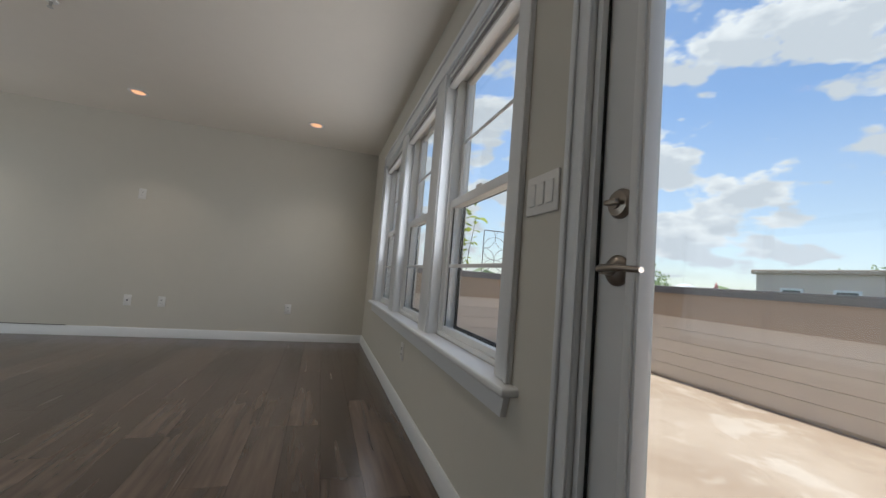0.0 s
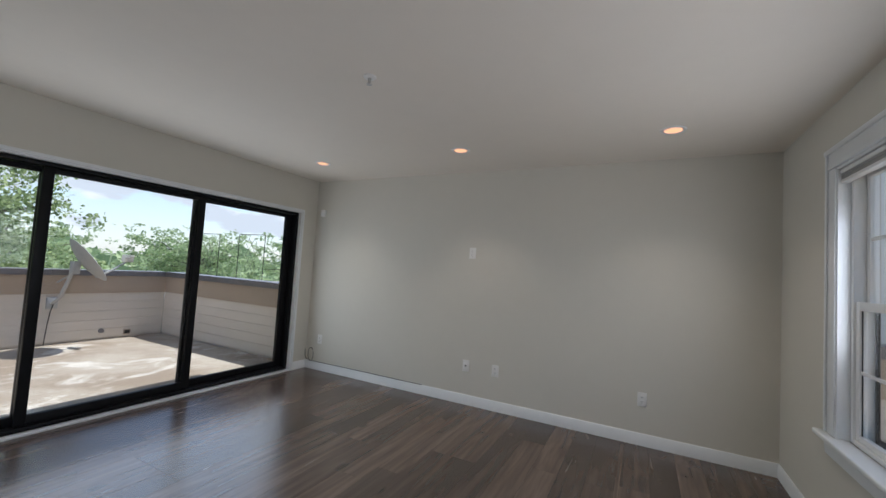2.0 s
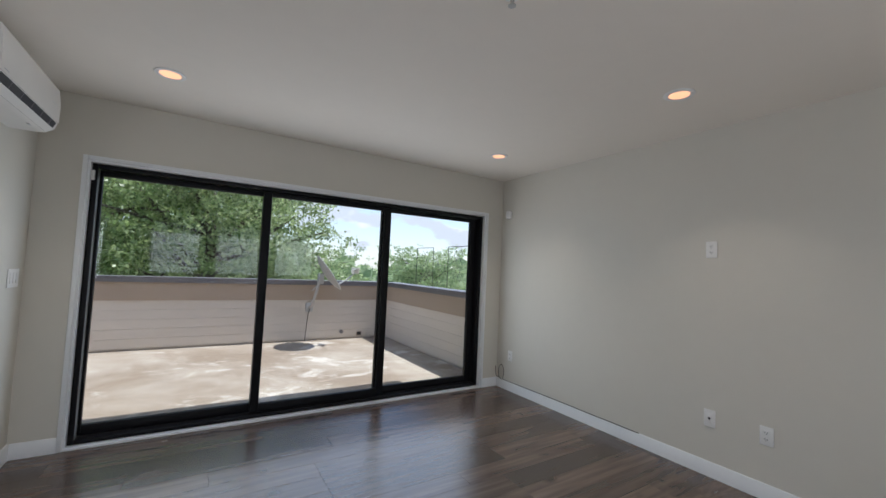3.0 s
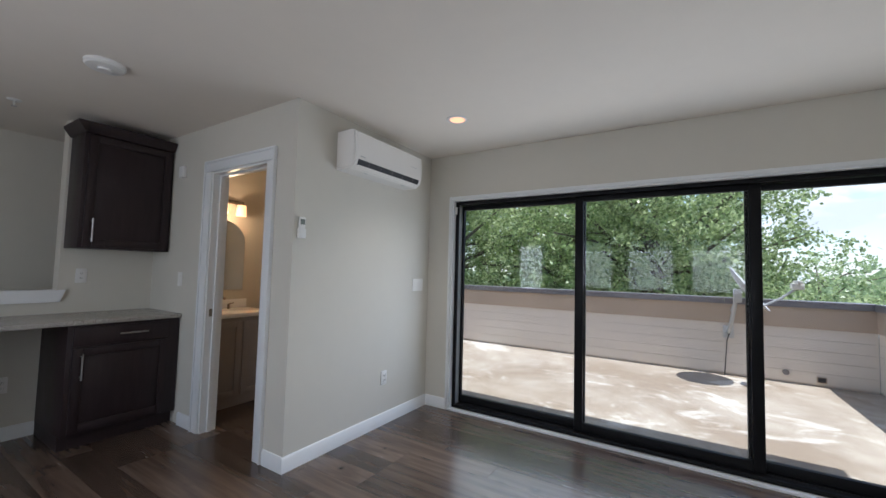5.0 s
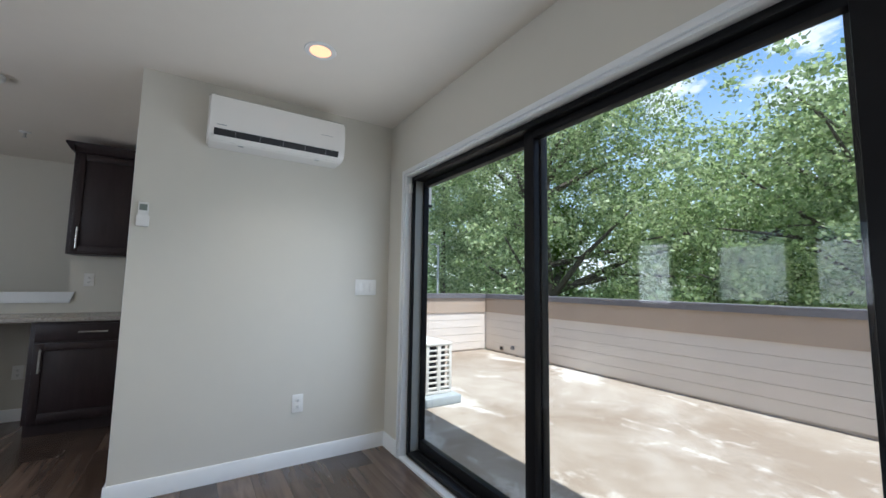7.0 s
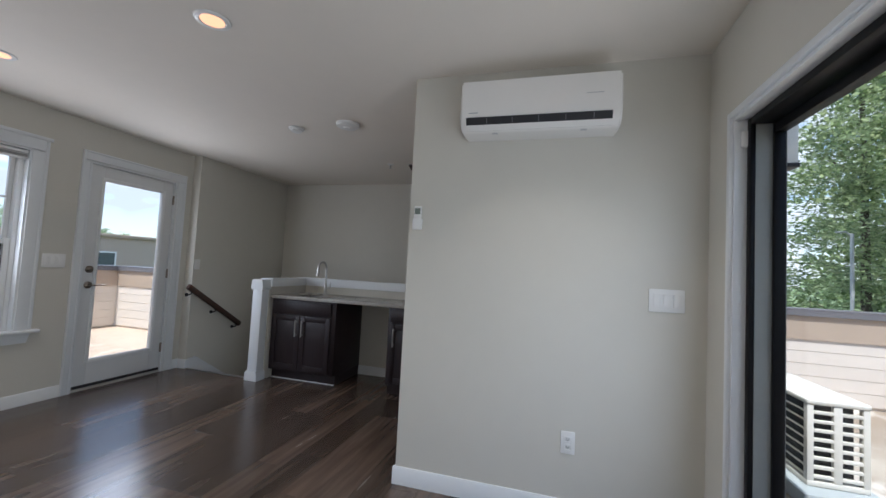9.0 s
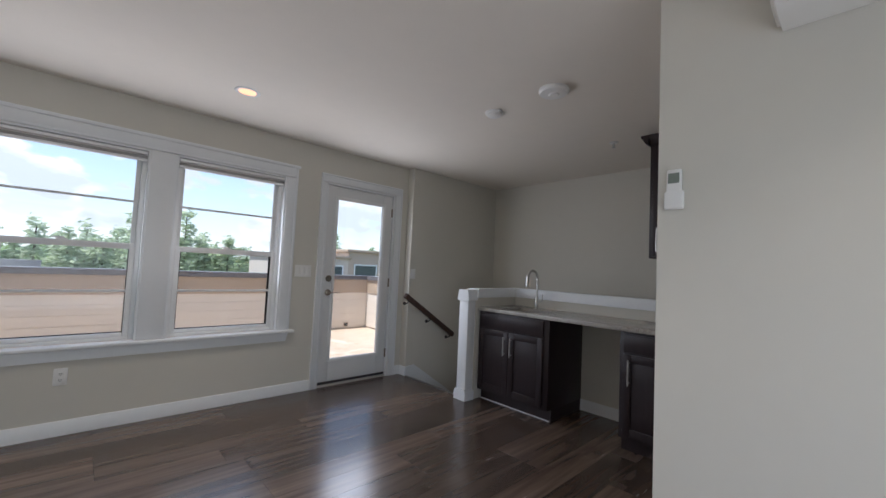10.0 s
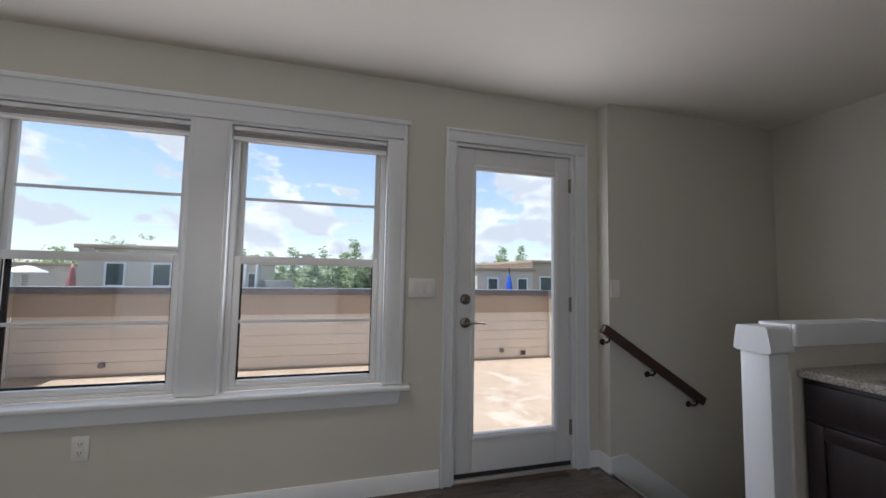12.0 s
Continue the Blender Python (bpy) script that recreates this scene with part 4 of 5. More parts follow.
plate("outlet", 1, (-1.017, N, 1.566), 0, "white outlet plate high on the plain wall")
plate("cable", 1, (-1.02, N, 0.393), 0, "white cable plate low on the plain wall")
plate("outlet", 1, (-0.70, N, 0.392), 0, "white duplex outlet low on the plain wall")
plate("outlet", 1, (0.612, N, 0.380), 0, "white duplex outlet low on the plain wall")
plate("outlet", 1, (-3.068, N, 0.388), 0, "white outlet plate near the room corner")
plate("switch", 3, (E, 1.822, 1.172), -90, "white three-gang switch plate beside the terrace door")
plate("outlet", 1, (E, 3.468, 0.397), -90, "white duplex outlet under the windows")
plate("switch", 1, (JOG_X, 0.535, 1.18), -90, "white single switch above the handrail")
plate("switch", 3, (-3.112, AC_Y, 1.168), 180, "white three-gang switch plate beside the sliding door")
plate("outlet", 1, (-2.660, AC_Y, 0.392), 180, "white duplex outlet below the air conditioner")
plate("outlet", 1, (-1.205, BAR_Y, 1.192), 180, "white outlet above the worktop")
plate("outlet", 1, (-0.81, BAR_Y, 0.40), 180, "white outlet in the knee space")
plate("switch", 1, (BATH_X, 0.443, 1.18), 90, "white switch beside the bathroom doorway")


chime = thing("door_chime", "small white box high on the wall beside the cabinet", "door chime", (BATH_X, 0.40, 2.10))
part("housing", bx(0.0005, 0.03, -0.04, 0.04, -0.05, 0.05, 0.006), M_PLASTIC, chime)


# ---------- ceiling things ----------
def can_light(x, y):
    c = thing("recessed_light", "lit recessed ceiling light with a white ring", "ceiling light", (x, y, H), group="recessed ceiling lights")
    part("ring", lathe([(0.055, -0.004), (0.062, -0.008), (0.080, -0.006), (0.084, -0.0005), (0.055, -0.0005)], 32), M_PLASTIC, c)
    part("lens", cyl(0.0555, 0.0555, 0.003, 32, Matrix.Translation((0, 0, -0.005))), M_LENS, c, "glowing warm lens")
    lamp = bpy.data.lights.new("can_lamp", "AREA")
    lamp.shape, lamp.size, lamp.energy, lamp.color, lamp.spread = "DISK", 0.105, CAN, CAN_COLOR, radians(98)
    lo = new("can_lamp", lamp)
    lo.matrix_world = pose(x, y, H - 0.007)
    return c


for y in (5.212, 2.643):
    for x in (-2.525, -0.885, 0.745):
        can_light(x, y)
spr = thing("sprinkler_head", "white ceiling sprinkler with a deflector", "sprinkler", (-0.83, 3.845, H))
part("escutcheon", lathe([(0, -0.001), (0.038, -0.001), (0.034, -0.008), (0.014, -0.012), (0, -0.012)], 24), M_PLASTIC, spr)
part("body", lathe([(0, -0.012), (0.010, -0.012), (0.008, -0.03), (0.005, -0.045), (0, -0.045)], 12), M_NICKEL, spr)
part("deflector", cyl(0.016, 0.016, 0.002, 16, Matrix.Translation((0, 0, -0.048))), M_NICKEL, spr)
copy_thing(spr, pose(-0.73, 0.06, H))
sd = thing("smoke_detector", "white round smoke detector on the ceiling", "smoke detector", (-0.345, 1.243, H))
part("base", lathe([(0, -0.001), (0.066, -0.001), (0.066, -0.012), (0.060, -0.016), (0, -0.016)], 28), M_PLASTIC, sd)
part("cap", lathe([(0.052, -0.016), (0.050, -0.030), (0.030, -0.038), (0, -0.038)], 28), M_PLASTIC, sd)
fd = thing("ceiling_speaker", "flat round white device on the ceiling", "detector", (-0.865, 1.275, H))
part("base", lathe([(0, -0.001), (0.095, -0.001), (0.095, -0.018), (0.085, -0.028), (0.045, -0.033), (0, -0.033)], 36), M_PLASTIC, fd)
part("dome", lathe([(0.035, -0.033), (0.03, -0.042), (0, -0.044)], 24), M_PLASTIC, fd)
md = thing("alarm_sensor", "small white alarm sensor in the room corner", "detector", (-3.15, N, 2.012))
part("housing", bx(-0.032, 0.032, -0.05, -0.001, -0.045, 0.045, 0.012, 3), M_PLASTIC, md)
part("lens", bx(-0.020, 0.020, -0.054, -0.049, -0.035, 0.01, 0.004), M_VINYL, md)

# ---------- mini-split air conditioner ----------
ac = thing("air_conditioner", "white wall-mounted split air conditioner with a dark outlet slot", "air conditioner", (-2.444, AC_Y, 2.0))
L0, L1 = -0.410, 0.410
body = [(0.001, 0.03), (0.001, 0.315), (0.155, 0.315), (0.188, 0.297), (0.200, 0.20), (0.197, 0.088), (0.186, 0.060), (0.150, 0.034), (0.12, 0.03)]
bm = prism(body, "x", L0, L1)
bmesh.ops.bevel(bm, geom=[e for e in bm.edges if abs(e.verts[0].co.x - e.verts[1].co.x) < 1e-6], offset=0.012, segments=3, affect="EDGES")
part("body", bm, M_ACPLASTIC, ac)
part("front_panel", prism([(0.1885, 0.299), (0.1955, 0.294), (0.2055, 0.20), (0.2030, 0.100), (0.1980, 0.102), (0.2005, 0.20)], "x", L0 + 0.012, L1 - 0.012), M_ACPLASTIC, ac)
part("outlet_slot", prism([(0.1980, 0.0955), (0.2010, 0.0935), (0.184, 0.0515), (0.179, 0.054)], "x", L0 + 0.045, L1 - 0.035), M_DARK, ac, "dark air outlet slot")
part("louver", prism([(0.186, 0.0535), (0.193, 0.0545), (0.158, 0.034), (0.153, 0.035)], "x", L0 + 0.045, L1 - 0.035), M_ACPLASTIC, ac, "white air deflector tilted open")
for k in range(5):
    x = L0 + 0.13 + k * 0.135
    part("vane", prism([(0.1992, 0.0905), (0.2020, 0.0890), (0.1885, 0.0555), (0.1855, 0.0570)], "x", x, x + 0.003), M_COPING, ac)
for x in (L0 + 0.16, L1 - 0.20):
    part("clip", bx(x, x + 0.03, 0.120, 0.132, 0.026, 0.0305), M_DISH, ac)
part("badge", bx(L1 - 0.10, L1 - 0.05, 0.2000, 0.2035, 0.115, 0.124), mat("badge_grey", (0.35, 0.36, 0.38), 0.4), ac, "small grey badge")
part("display", bx(L0 + 0.09, L0 + 0.17, 0.2035, 0.2065, 0.185, 0.189), mat("display_grey", (0.5, 0.5, 0.5), 0.4), ac)
rem = thing("remote_control", "white remote control in a wall holder", "remote control", (-1.757, AC_Y, 1.57))
part("holder", bx(-0.030, 0.030, 0.0005, 0.024, -0.070, -0.005, 0.006), M_PLASTIC, rem)
part("remote", bx(-0.024, 0.024, 0.005, 0.021, -0.06, 0.072, 0.006), M_PLASTIC, rem)
part("screen", bx(-0.018, 0.018, 0.0208, 0.0222, 0.022, 0.058, 0.001), mat("lcd_grey", (0.20, 0.23, 0.20), 0.3), rem, "grey-green display")

# ---------- cable at the baseboard ----------
cab = thing("coax_cable", "thin black cable coiled in the corner along the baseboard", "cable", (0, 0, 0))
pts = [(-3.262, 5.89, 0.24), (-3.245, 5.88, 0.17), (-3.235, 5.89, 0.13), (-3.20, 5.915, 0.115)]
loop = [(-3.17 + 0.045 * math.cos(radians(t)), 5.90, 0.19 + 0.085 * math.sin(radians(t))) for t in range(-90, 300, 20)]
part("coil", tube(pts + loop, 0.0035, 8), M_CABLE, cab)
part("run", tube([(-3.17, 5.915, 0.107), (-2.9, 5.922, 0.1045), (-2.4, 5.923, 0.106), (-1.9, 5.923, 0.1045), (-1.52, 5.923, 0.1045)], 0.0035, 8), M_CABLE, cab)

# ---------- bathroom seen through the doorway ----------
bt = thing("vanity", "grey bathroom vanity with a white top and basin", "vanity", (0, 0, 0))
part("body", bx(-2.55, -1.90, 0.02, 0.50, 0.0, 0.82, 0.003), M_VANITY, bt)
part("cabinet_door", join(frame_y(-2.53, -2.24, 0.10, 0.78, 0.501, 0.518, 0.05), frame_y(-2.22, -1.92, 0.10, 0.78, 0.501, 0.518, 0.05)), M_VANITY, bt)
part("top", bx(-2.57, -1.88, 0.0, 0.53, 0.82, 0.86, 0.006), M_CERAMIC, bt, "white stone top")
part("splash", bx(-2.57, -1.88, -0.02, 0.0, 0.86, 0.95, 0.003), M_CERAMIC, bt)
bf = thing("faucet", "bronze bathroom faucet on the vanity", "faucet", (-2.22, 0.10, 0.86))
part("body", tube([(0, 0, 0), (0, 0, 0.10), (0, 0.02, 0.125), (0, 0.10, 0.115)], 0.012, 12), M_BRONZE, bf)
for x in (-0.1, 0.1):
    part("lever", join(cyl(0.014, 0.012, 0.05, 14, Matrix.Translation((x, 0, 0))), tube([(x, 0, 0.05), (x * 1.5, 0, 0.06)], 0.006)), M_BRONZE, bf)
mir = thing("mirror", "arched bathroom mirror above the vanity", "mirror", (-2.22, -0.02, 1.05))
arch = [(-0.30, 0.0), (0.30, 0.0), (0.30, 0.52)] + [(0.30 * math.cos(radians(t)), 0.52 + 0.22 * math.sin(radians(t))) for t in range(12, 170, 12)] + [(-0.30, 0.52)]
part("glass", prism(arch, "y", 0.002, 0.010), M_MIRROR, mir)
vl = thing("vanity_light", "lit vanity light with three frosted glass shades", "wall lamp", (-2.22, -0.02, 1.98))
part("bar", bx(-0.26, 0.26, 0.001, 0.03, -0.02, 0.02, 0.004), M_BRONZE, vl)
for x in (-0.19, 0.0, 0.19):
    part("arm", tube([(x, 0.03, 0), (x, 0.09, 0.0), (x, 0.10, -0.03)], 0.007), M_BRONZE, vl)
    part("shade", lathe([(0.012, -0.03), (0.045, -0.04), (0.05, -0.15), (0.046, -0.15), (0.040, -0.045), (0.012, -0.035)], 20, Matrix.Translation((x, 0.10, 0))), M_SHADE, vl, "glowing frosted glass shade")
bulb = bpy.data.lights.new("vanity_bulb", "POINT")
bulb.energy, bulb.color, bulb.shadow_soft_size = 5, (1.0, 0.68, 0.38), 0.05
new("vanity_bulb", bulb).matrix_world = pose(-2.22, 0.20, 1.80)
solid("wall_bathroom", join(wall_bm("y", BAR_Y, -0.02, W, BATH_X - 0.125, 0, H)), M_TILE, "beige painted bathroom wall", "wall", kind="structure")

# ---------- terraces ----------
DZ = -0.05
PT = 1.035


def deck(name, x0, x1, y0, y1, label, material=None):
    return solid(name, bx(x0, x1, y0, y1, DZ - 0.15, DZ), material or M_DECK, label, "terrace floor", kind="structure")


deck("terrace_west", -6.99, WX, -1.45, 6.09, "sunlit weathered beige terrace floor with stains")
deck("terrace_east", EX, 4.97, -1.10, 5.94, "sunlit weathered peach-beige terrace floor", M_DECK_EAST)


def parapet(name, along, face, s, a0, a1, label):
    """A parapet with lap siding, a flat band and a metal coping. face: the inner plane; s: the way that it looks."""
    p = tagged(new(name), label, "parapet wall", kind="structure")

    def put(c0, c1, z0, z1, u0=a0, u1=a1, bevel=0.0):
        c0, c1 = face + s * c0, face + s * c1
        return bx(c0, c1, u0, u1, z0, z1, bevel) if along == "y" else bx(u0, u1, c0, c1, z0, z1, bevel)
    part("core", put(-0.20, -0.022, -9.0, PT - 0.06), M_STUCCO, p)
    part("band", put(-0.022, 0.010, 0.68, PT - 0.06), M_BAND, p, "tan flat band")
    n, z0, z1 = 5, DZ + 0.03, 0.685
    h = (z1 - z0) / n
    for k in range(n):
        q = [(-0.022, z0 + k * h), (-0.007, z0 + k * h), (-0.004, z0 + k * h + 0.003), (-0.0055, z0 + (k + 1) * h - 0.0025), (-0.022, z0 + (k + 1) * h - 0.0025)]
        o = [(face + s * u, v) for u, v in q]
        part("siding_board", prism(o, "y" if along == "y" else "x", a0, a1), M_SIDING, p)
    step = 3.0
    u = a0
    while u < a1 - 0.01:
        v = min(u + step, a1)
        part("coping", join(put(-0.24, 0.035, PT - 0.022, PT, u + 0.002, v - 0.002, 0.004), put(0.022, 0.035, PT - 0.085, PT - 0.022, u + 0.002, v - 0.002)), M_COPING, p, "dark grey metal coping")
        u = v
    return p


parapet("parapet_west", "y", -6.93, 1, -1.45, 6.07, "terrace parapet in beige lap siding under grey coping")
parapet("parapet_west_north", "x", 6.07, -1, -6.932, WX, "terrace parapet in beige lap siding under grey coping")
parapet("parapet_west_south", "x", -1.43, 1, -6.932, WX, "terrace parapet in beige lap siding under grey coping")
parapet("parapet_east", "y", 4.95, -1, -1.08, 5.92, "terrace parapet in beige lap siding under grey coping")
parapet("parapet_east_north", "x", 5.92, -1, EX, 4.952, "terrace parapet in beige lap siding under grey coping")
parapet("parapet_east_south", "x", -1.08, 1, EX, 4.952, "terrace parapet in beige lap siding under grey coping")
solid("house_base", join(bx(-6.88, -2.0, -1.4, 6.0, -9.0, -0.21), bx(-2.0, 1.69, -1.4, 6.0, -9.0, -3.0), bx(1.69, 4.9, -1.4, 6.0, -9.0, -0.21), bx(-2.0, 1.69, 0.75, 6.0, -3.0, -0.21)), M_STUCCO, "pale stucco storeys below the terrace", "house", kind="structure")
solid("house_south", bx(WX, EX, -3.0, -1.12, -0.3, H + 0.24), M_STUCCO, "pale stucco wall of the house beyond the stairs", "house", kind="structure")

# ---------- things on the terraces ----------
con = thing("condenser_unit", "cream outdoor condenser unit with louvred side on a pad", "condenser", (-4.29, 0.68, DZ))
part("pad", bx(-0.21, 0.24, -0.46, 0.52, 0.0, 0.09, 0.012), M_PAD, con, "grey plastic pad")
part("case", join(bx(-0.16, 0.16, -0.40, 0.40, 0.092, 0.125, 0.004), bx(-0.165, 0.165, -0.41, 0.405, 0.59, 0.625, 0.012, 3), bx(-0.16, -0.125, 0.36, 0.40, 0.125, 0.59, 0.004), bx(0.125, 0.16, 0.36, 0.40, 0.125, 0.59, 0.004),
                  bx(-0.022, 0.022, 0.37, 0.40, 0.125, 0.59, 0.003), bx(-0.125, 0.11, -0.40, 0.30, 0.125, 0.59), bx(0.11, 0.16, -0.40, -0.36, 0.125, 0.59, 0.003)), M_CONDENSER, con)
for k in range(8):
    z = 0.142 + k * 0.056
    part("louvre", bx(-0.127, 0.127, 0.372, 0.398, z, z + 0.020, 0.003), M_CONDENSER, con)
    part("guard_bar", bx(0.148, 0.157, -0.36, 0.36, z, z + 0.012, 0.002), M_CONDENSER, con)
part("coil", join(bx(-0.125, 0.118, 0.301, 0.315, 0.13, 0.585), bx(0.111, 0.118, -0.36, 0.30, 0.13, 0.585)), M_DARK, con, "dark fins behind the louvres")


def scupper(at, s):
    v = thing("roof_scupper", "small dark drain opening at the foot of the parapet", "scupper", at, group="terrace drains")
    part("frame", bx(0, s * 0.012, -0.05, 0.05, 0, 0.08, 0.003), M_BAND, v)
    part("opening", bx(s * 0.012, s * 0.014, -0.038, 0.038, 0.012, 0.068), M_DARK, v)


def vent_pipe(at, s):
    v = thing("vent_outlet", "small round dark vent near the foot of the parapet", "vent", at, group="terrace drains")
    part("pipe", cyl(0.035, 0.035, 0.03, 16, Matrix.Rotation(radians(90 * s), 4, "Y")), M_COPING, v)


for y in (-0.95, 5.55):
    scupper((-6.928, y, 0.0), 1)
    vent_pipe((-6.93, y + (0.3 if y < 0 else -0.35), 0.09), 1)
scupper((4.948, -0.62, 0.0), -1)
vent_pipe((4.95, -0.25, 0.09), -1)
vent_pipe((4.95, 5.0, 0.09), -1)

dish = thing("satellite_dish", "grey satellite dish on a bent mast at the parapet", "satellite dish", (-6.93, 4.59, 0.55))
part("bracket", bx(-0.015, 0.03, -0.06, 0.06, -0.08, 0.08, 0.006), M_DISH, dish)
part("mast", tube([(0.03, 0, 0.0), (0.12, 0.0, 0.03), (0.22, 0.01, 0.10), (0.30, 0.03, 0.26), (0.37, 0.06, 0.47)], 0.024, 12), M_DISH, dish)
aim = Vector((0.10, 0.80, 0.58)).to_track_quat("Z", "Y").to_matrix().to_4x4()
seat = Matrix.Translation((0.44, 0.14, 0.60)) @ aim
bm = lathe([(0.0, 0.0), (0.14, 0.010), (0.23, 0.032), (0.30, 0.060), (0.304, 0.056), (0.23, 0.024), (0.14, 0.002), (0.0, -0.010)], 36)
bm.transform(seat @ Matrix.Scale(1.18, 4))
part("reflector", bm, M_DISH, dish)
part("mount", bx(0.34, 0.45, 0.03, 0.12, 0.44, 0.62, 0.01), M_DISH, dish)
part("brace", tube([(0.03, 0.03, 0.30), (0.20, 0.03, 0.36), (0.345, 0.05, 0.42)], 0.010, 8), M_DISH, dish)
part("arm", tube([(0.44, 0.30, 0.40), (0.46, 0.50, 0.52), (0.47, 0.66, 0.66)], 0.014, 10), M_DISH, dish)
part("receiver", join(bx(0.41, 0.53, 0.60, 0.72, 0.64, 0.72, 0.015), bx(0.33, 0.61, 0.64, 0.69, 0.71, 0.75, 0.008)), M_CONDENSER, dish)
part("wire", tube([(0.03, 0.02, 0.02), (0.05, -0.02, -0.12), (0.03, -0.03, -0.3), (0.035, -0.05, -0.598)], 0.006, 8), M_CABLE, dish)


def trellis(at, rz, w, h, style):
    t = thing("trellis", "thin black metal trellis on the neighbouring terrace", "trellis", at, rz, group="metal trellises")
    for x in (-w / 2, w / 2):
        part("upright", tube([(x, 0, 0), (x, 0, h)], 0.009, 8), M_METAL, t)
    part("top_bar", tube([(-w / 2, 0, h), (w / 2, 0, h)], 0.009, 8), M_METAL, t)
    if style == "diamond":
        for k in range(3):
            z = h - 0.10 - 0.30 * k
            part("diamond", join(*[tube([(x - 0.1, 0, z - 0.15), (x, 0, z), (x + 0.1, 0, z - 0.15), (x, 0, z - 0.3), (x - 0.1, 0, z - 0.15)], 0.005, 6) for x in (-0.1, 0.1)]), M_METAL, t)
    if style == "rings":
        for row in range(3):
            for x, z in ((-w / 4, h - 0.36 - 0.44 * row), (w / 4, h - 0.36 - 0.44 * row), (-w / 2, h - 0.14 - 0.44 * row), (0.0, h - 0.14 - 0.44 * row), (w / 2, h - 0.14 - 0.44 * row)):
                ring = [(x + 0.25 * math.cos(radians(q)), 0, z + 0.23 * math.sin(radians(q))) for q in range(-180, 181, 12)]
                bow = [p for p in ring if abs(p[0]) <= w / 2 + 1e-6 and p[2] <= h]
                if x > 0.4:
                    bow = [(x - 0.25 * math.cos(radians(q)), 0, min(h, z + 0.23 * math.sin(radians(q)))) for q in range(-90, 91, 12)]
                if x == 0.0 or abs(x) == w / 4:
                    bow = [(p[0], 0, min(p[2], h)) for p in ring]
                part("ring", tube(bow, 0.004, 6), M_METAL, t)
    return t


for x in (-10.6, -8.7):
    trellis((x, 9.0, 0.55), 4, 0.95, 1.45, "diamond")
trellis((4.48, 8.0, 0.55), 0, 1.0, 1.38, "rings")
trellis((5.55, 8.0, 0.55), 0, 1.0, 1.36, "rings")
for nm, x0, x1 in (("neighbour_roof_west", -12.0, -2.0), ("neighbour_roof_east", -2.0, 9.0)):
    solid(nm, join(bx(x0, x1, 6.3, 14.0, -9, 0.55), bx(x0, x1, 8.0, 8.2, 0.55, 0.78), bx(x0, x1, 13.8, 14.0, 0.55, 0.9)), M_ROOF, "flat grey roof of the neighbouring house", "roof", kind="structure")


storey = tagged(new("neighbour_storey"), "upper storey of the next house in pale lap siding", "house", kind="structure")
part("core", bx(-2.0, 2.24, 6.34, 13.7, 0.555, 3.7), M_STUCCO, storey)
part("roof_edge", bx(-2.1, 2.36, 6.22, 13.75, 3.702, 3.86, 0.02), M_BAND, storey)
part("corner_board", bx(2.16, 2.262, 6.30, 6.338, 0.556, 3.698, 0.004), M_TRIM, storey)
for k in range(17):
    z = 0.56 + 0.185 * k
    part("siding_board", prism([(6.338, z), (6.318, z), (6.326, z + 0.18), (6.338, z + 0.18)], "x", -1.99, 2.158), M_SIDING, storey)


sc = thing("wall_lantern", "dark outdoor wall lantern with a pale glass", "wall lamp", (WX, 1.96, 1.95))
part("plate", bx(-0.02, -0.001, -0.05, 0.05, -0.10, 0.10, 0.004), M_METAL, sc)
part("hood", bx(-0.15, -0.02, -0.055, 0.055, 0.10, 0.125, 0.004), M_METAL, sc)
part("glass", bx(-0.135, -0.03, -0.04, 0.04, -0.11, 0.10, 0.004), M_VINYL, sc)
part("foot", bx(-0.14, -0.02, -0.045, 0.045, -0.13, -0.11, 0.004), M_METAL, sc)

# ---------- trees ----------
def leaf_mesh(name, centres, size, rng, material, flat=0.8, narrow=0.62):
    n = len(centres)
    d = rng.normal(size=(n, 3)); d[:, 2] *= flat
    d /= np.linalg.norm(d, axis=1)[:, None]
    e = rng.normal(size=(n, 3))
    e = np.cross(d, e); e /= np.linalg.norm(e, axis=1)[:, None]
    s = size * rng.uniform(0.6, 1.3, size=(n, 1))
    v = np.stack([centres - d * s, centres + e * s * narrow, centres + d * s, centres - e * s * narrow], 1).reshape(-1, 3)
    me = bpy.data.meshes.new(name)
    me.from_pydata(v.tolist(), [], np.arange(4 * n).reshape(-1, 4).tolist())
    me.materials.append(material)
    return me


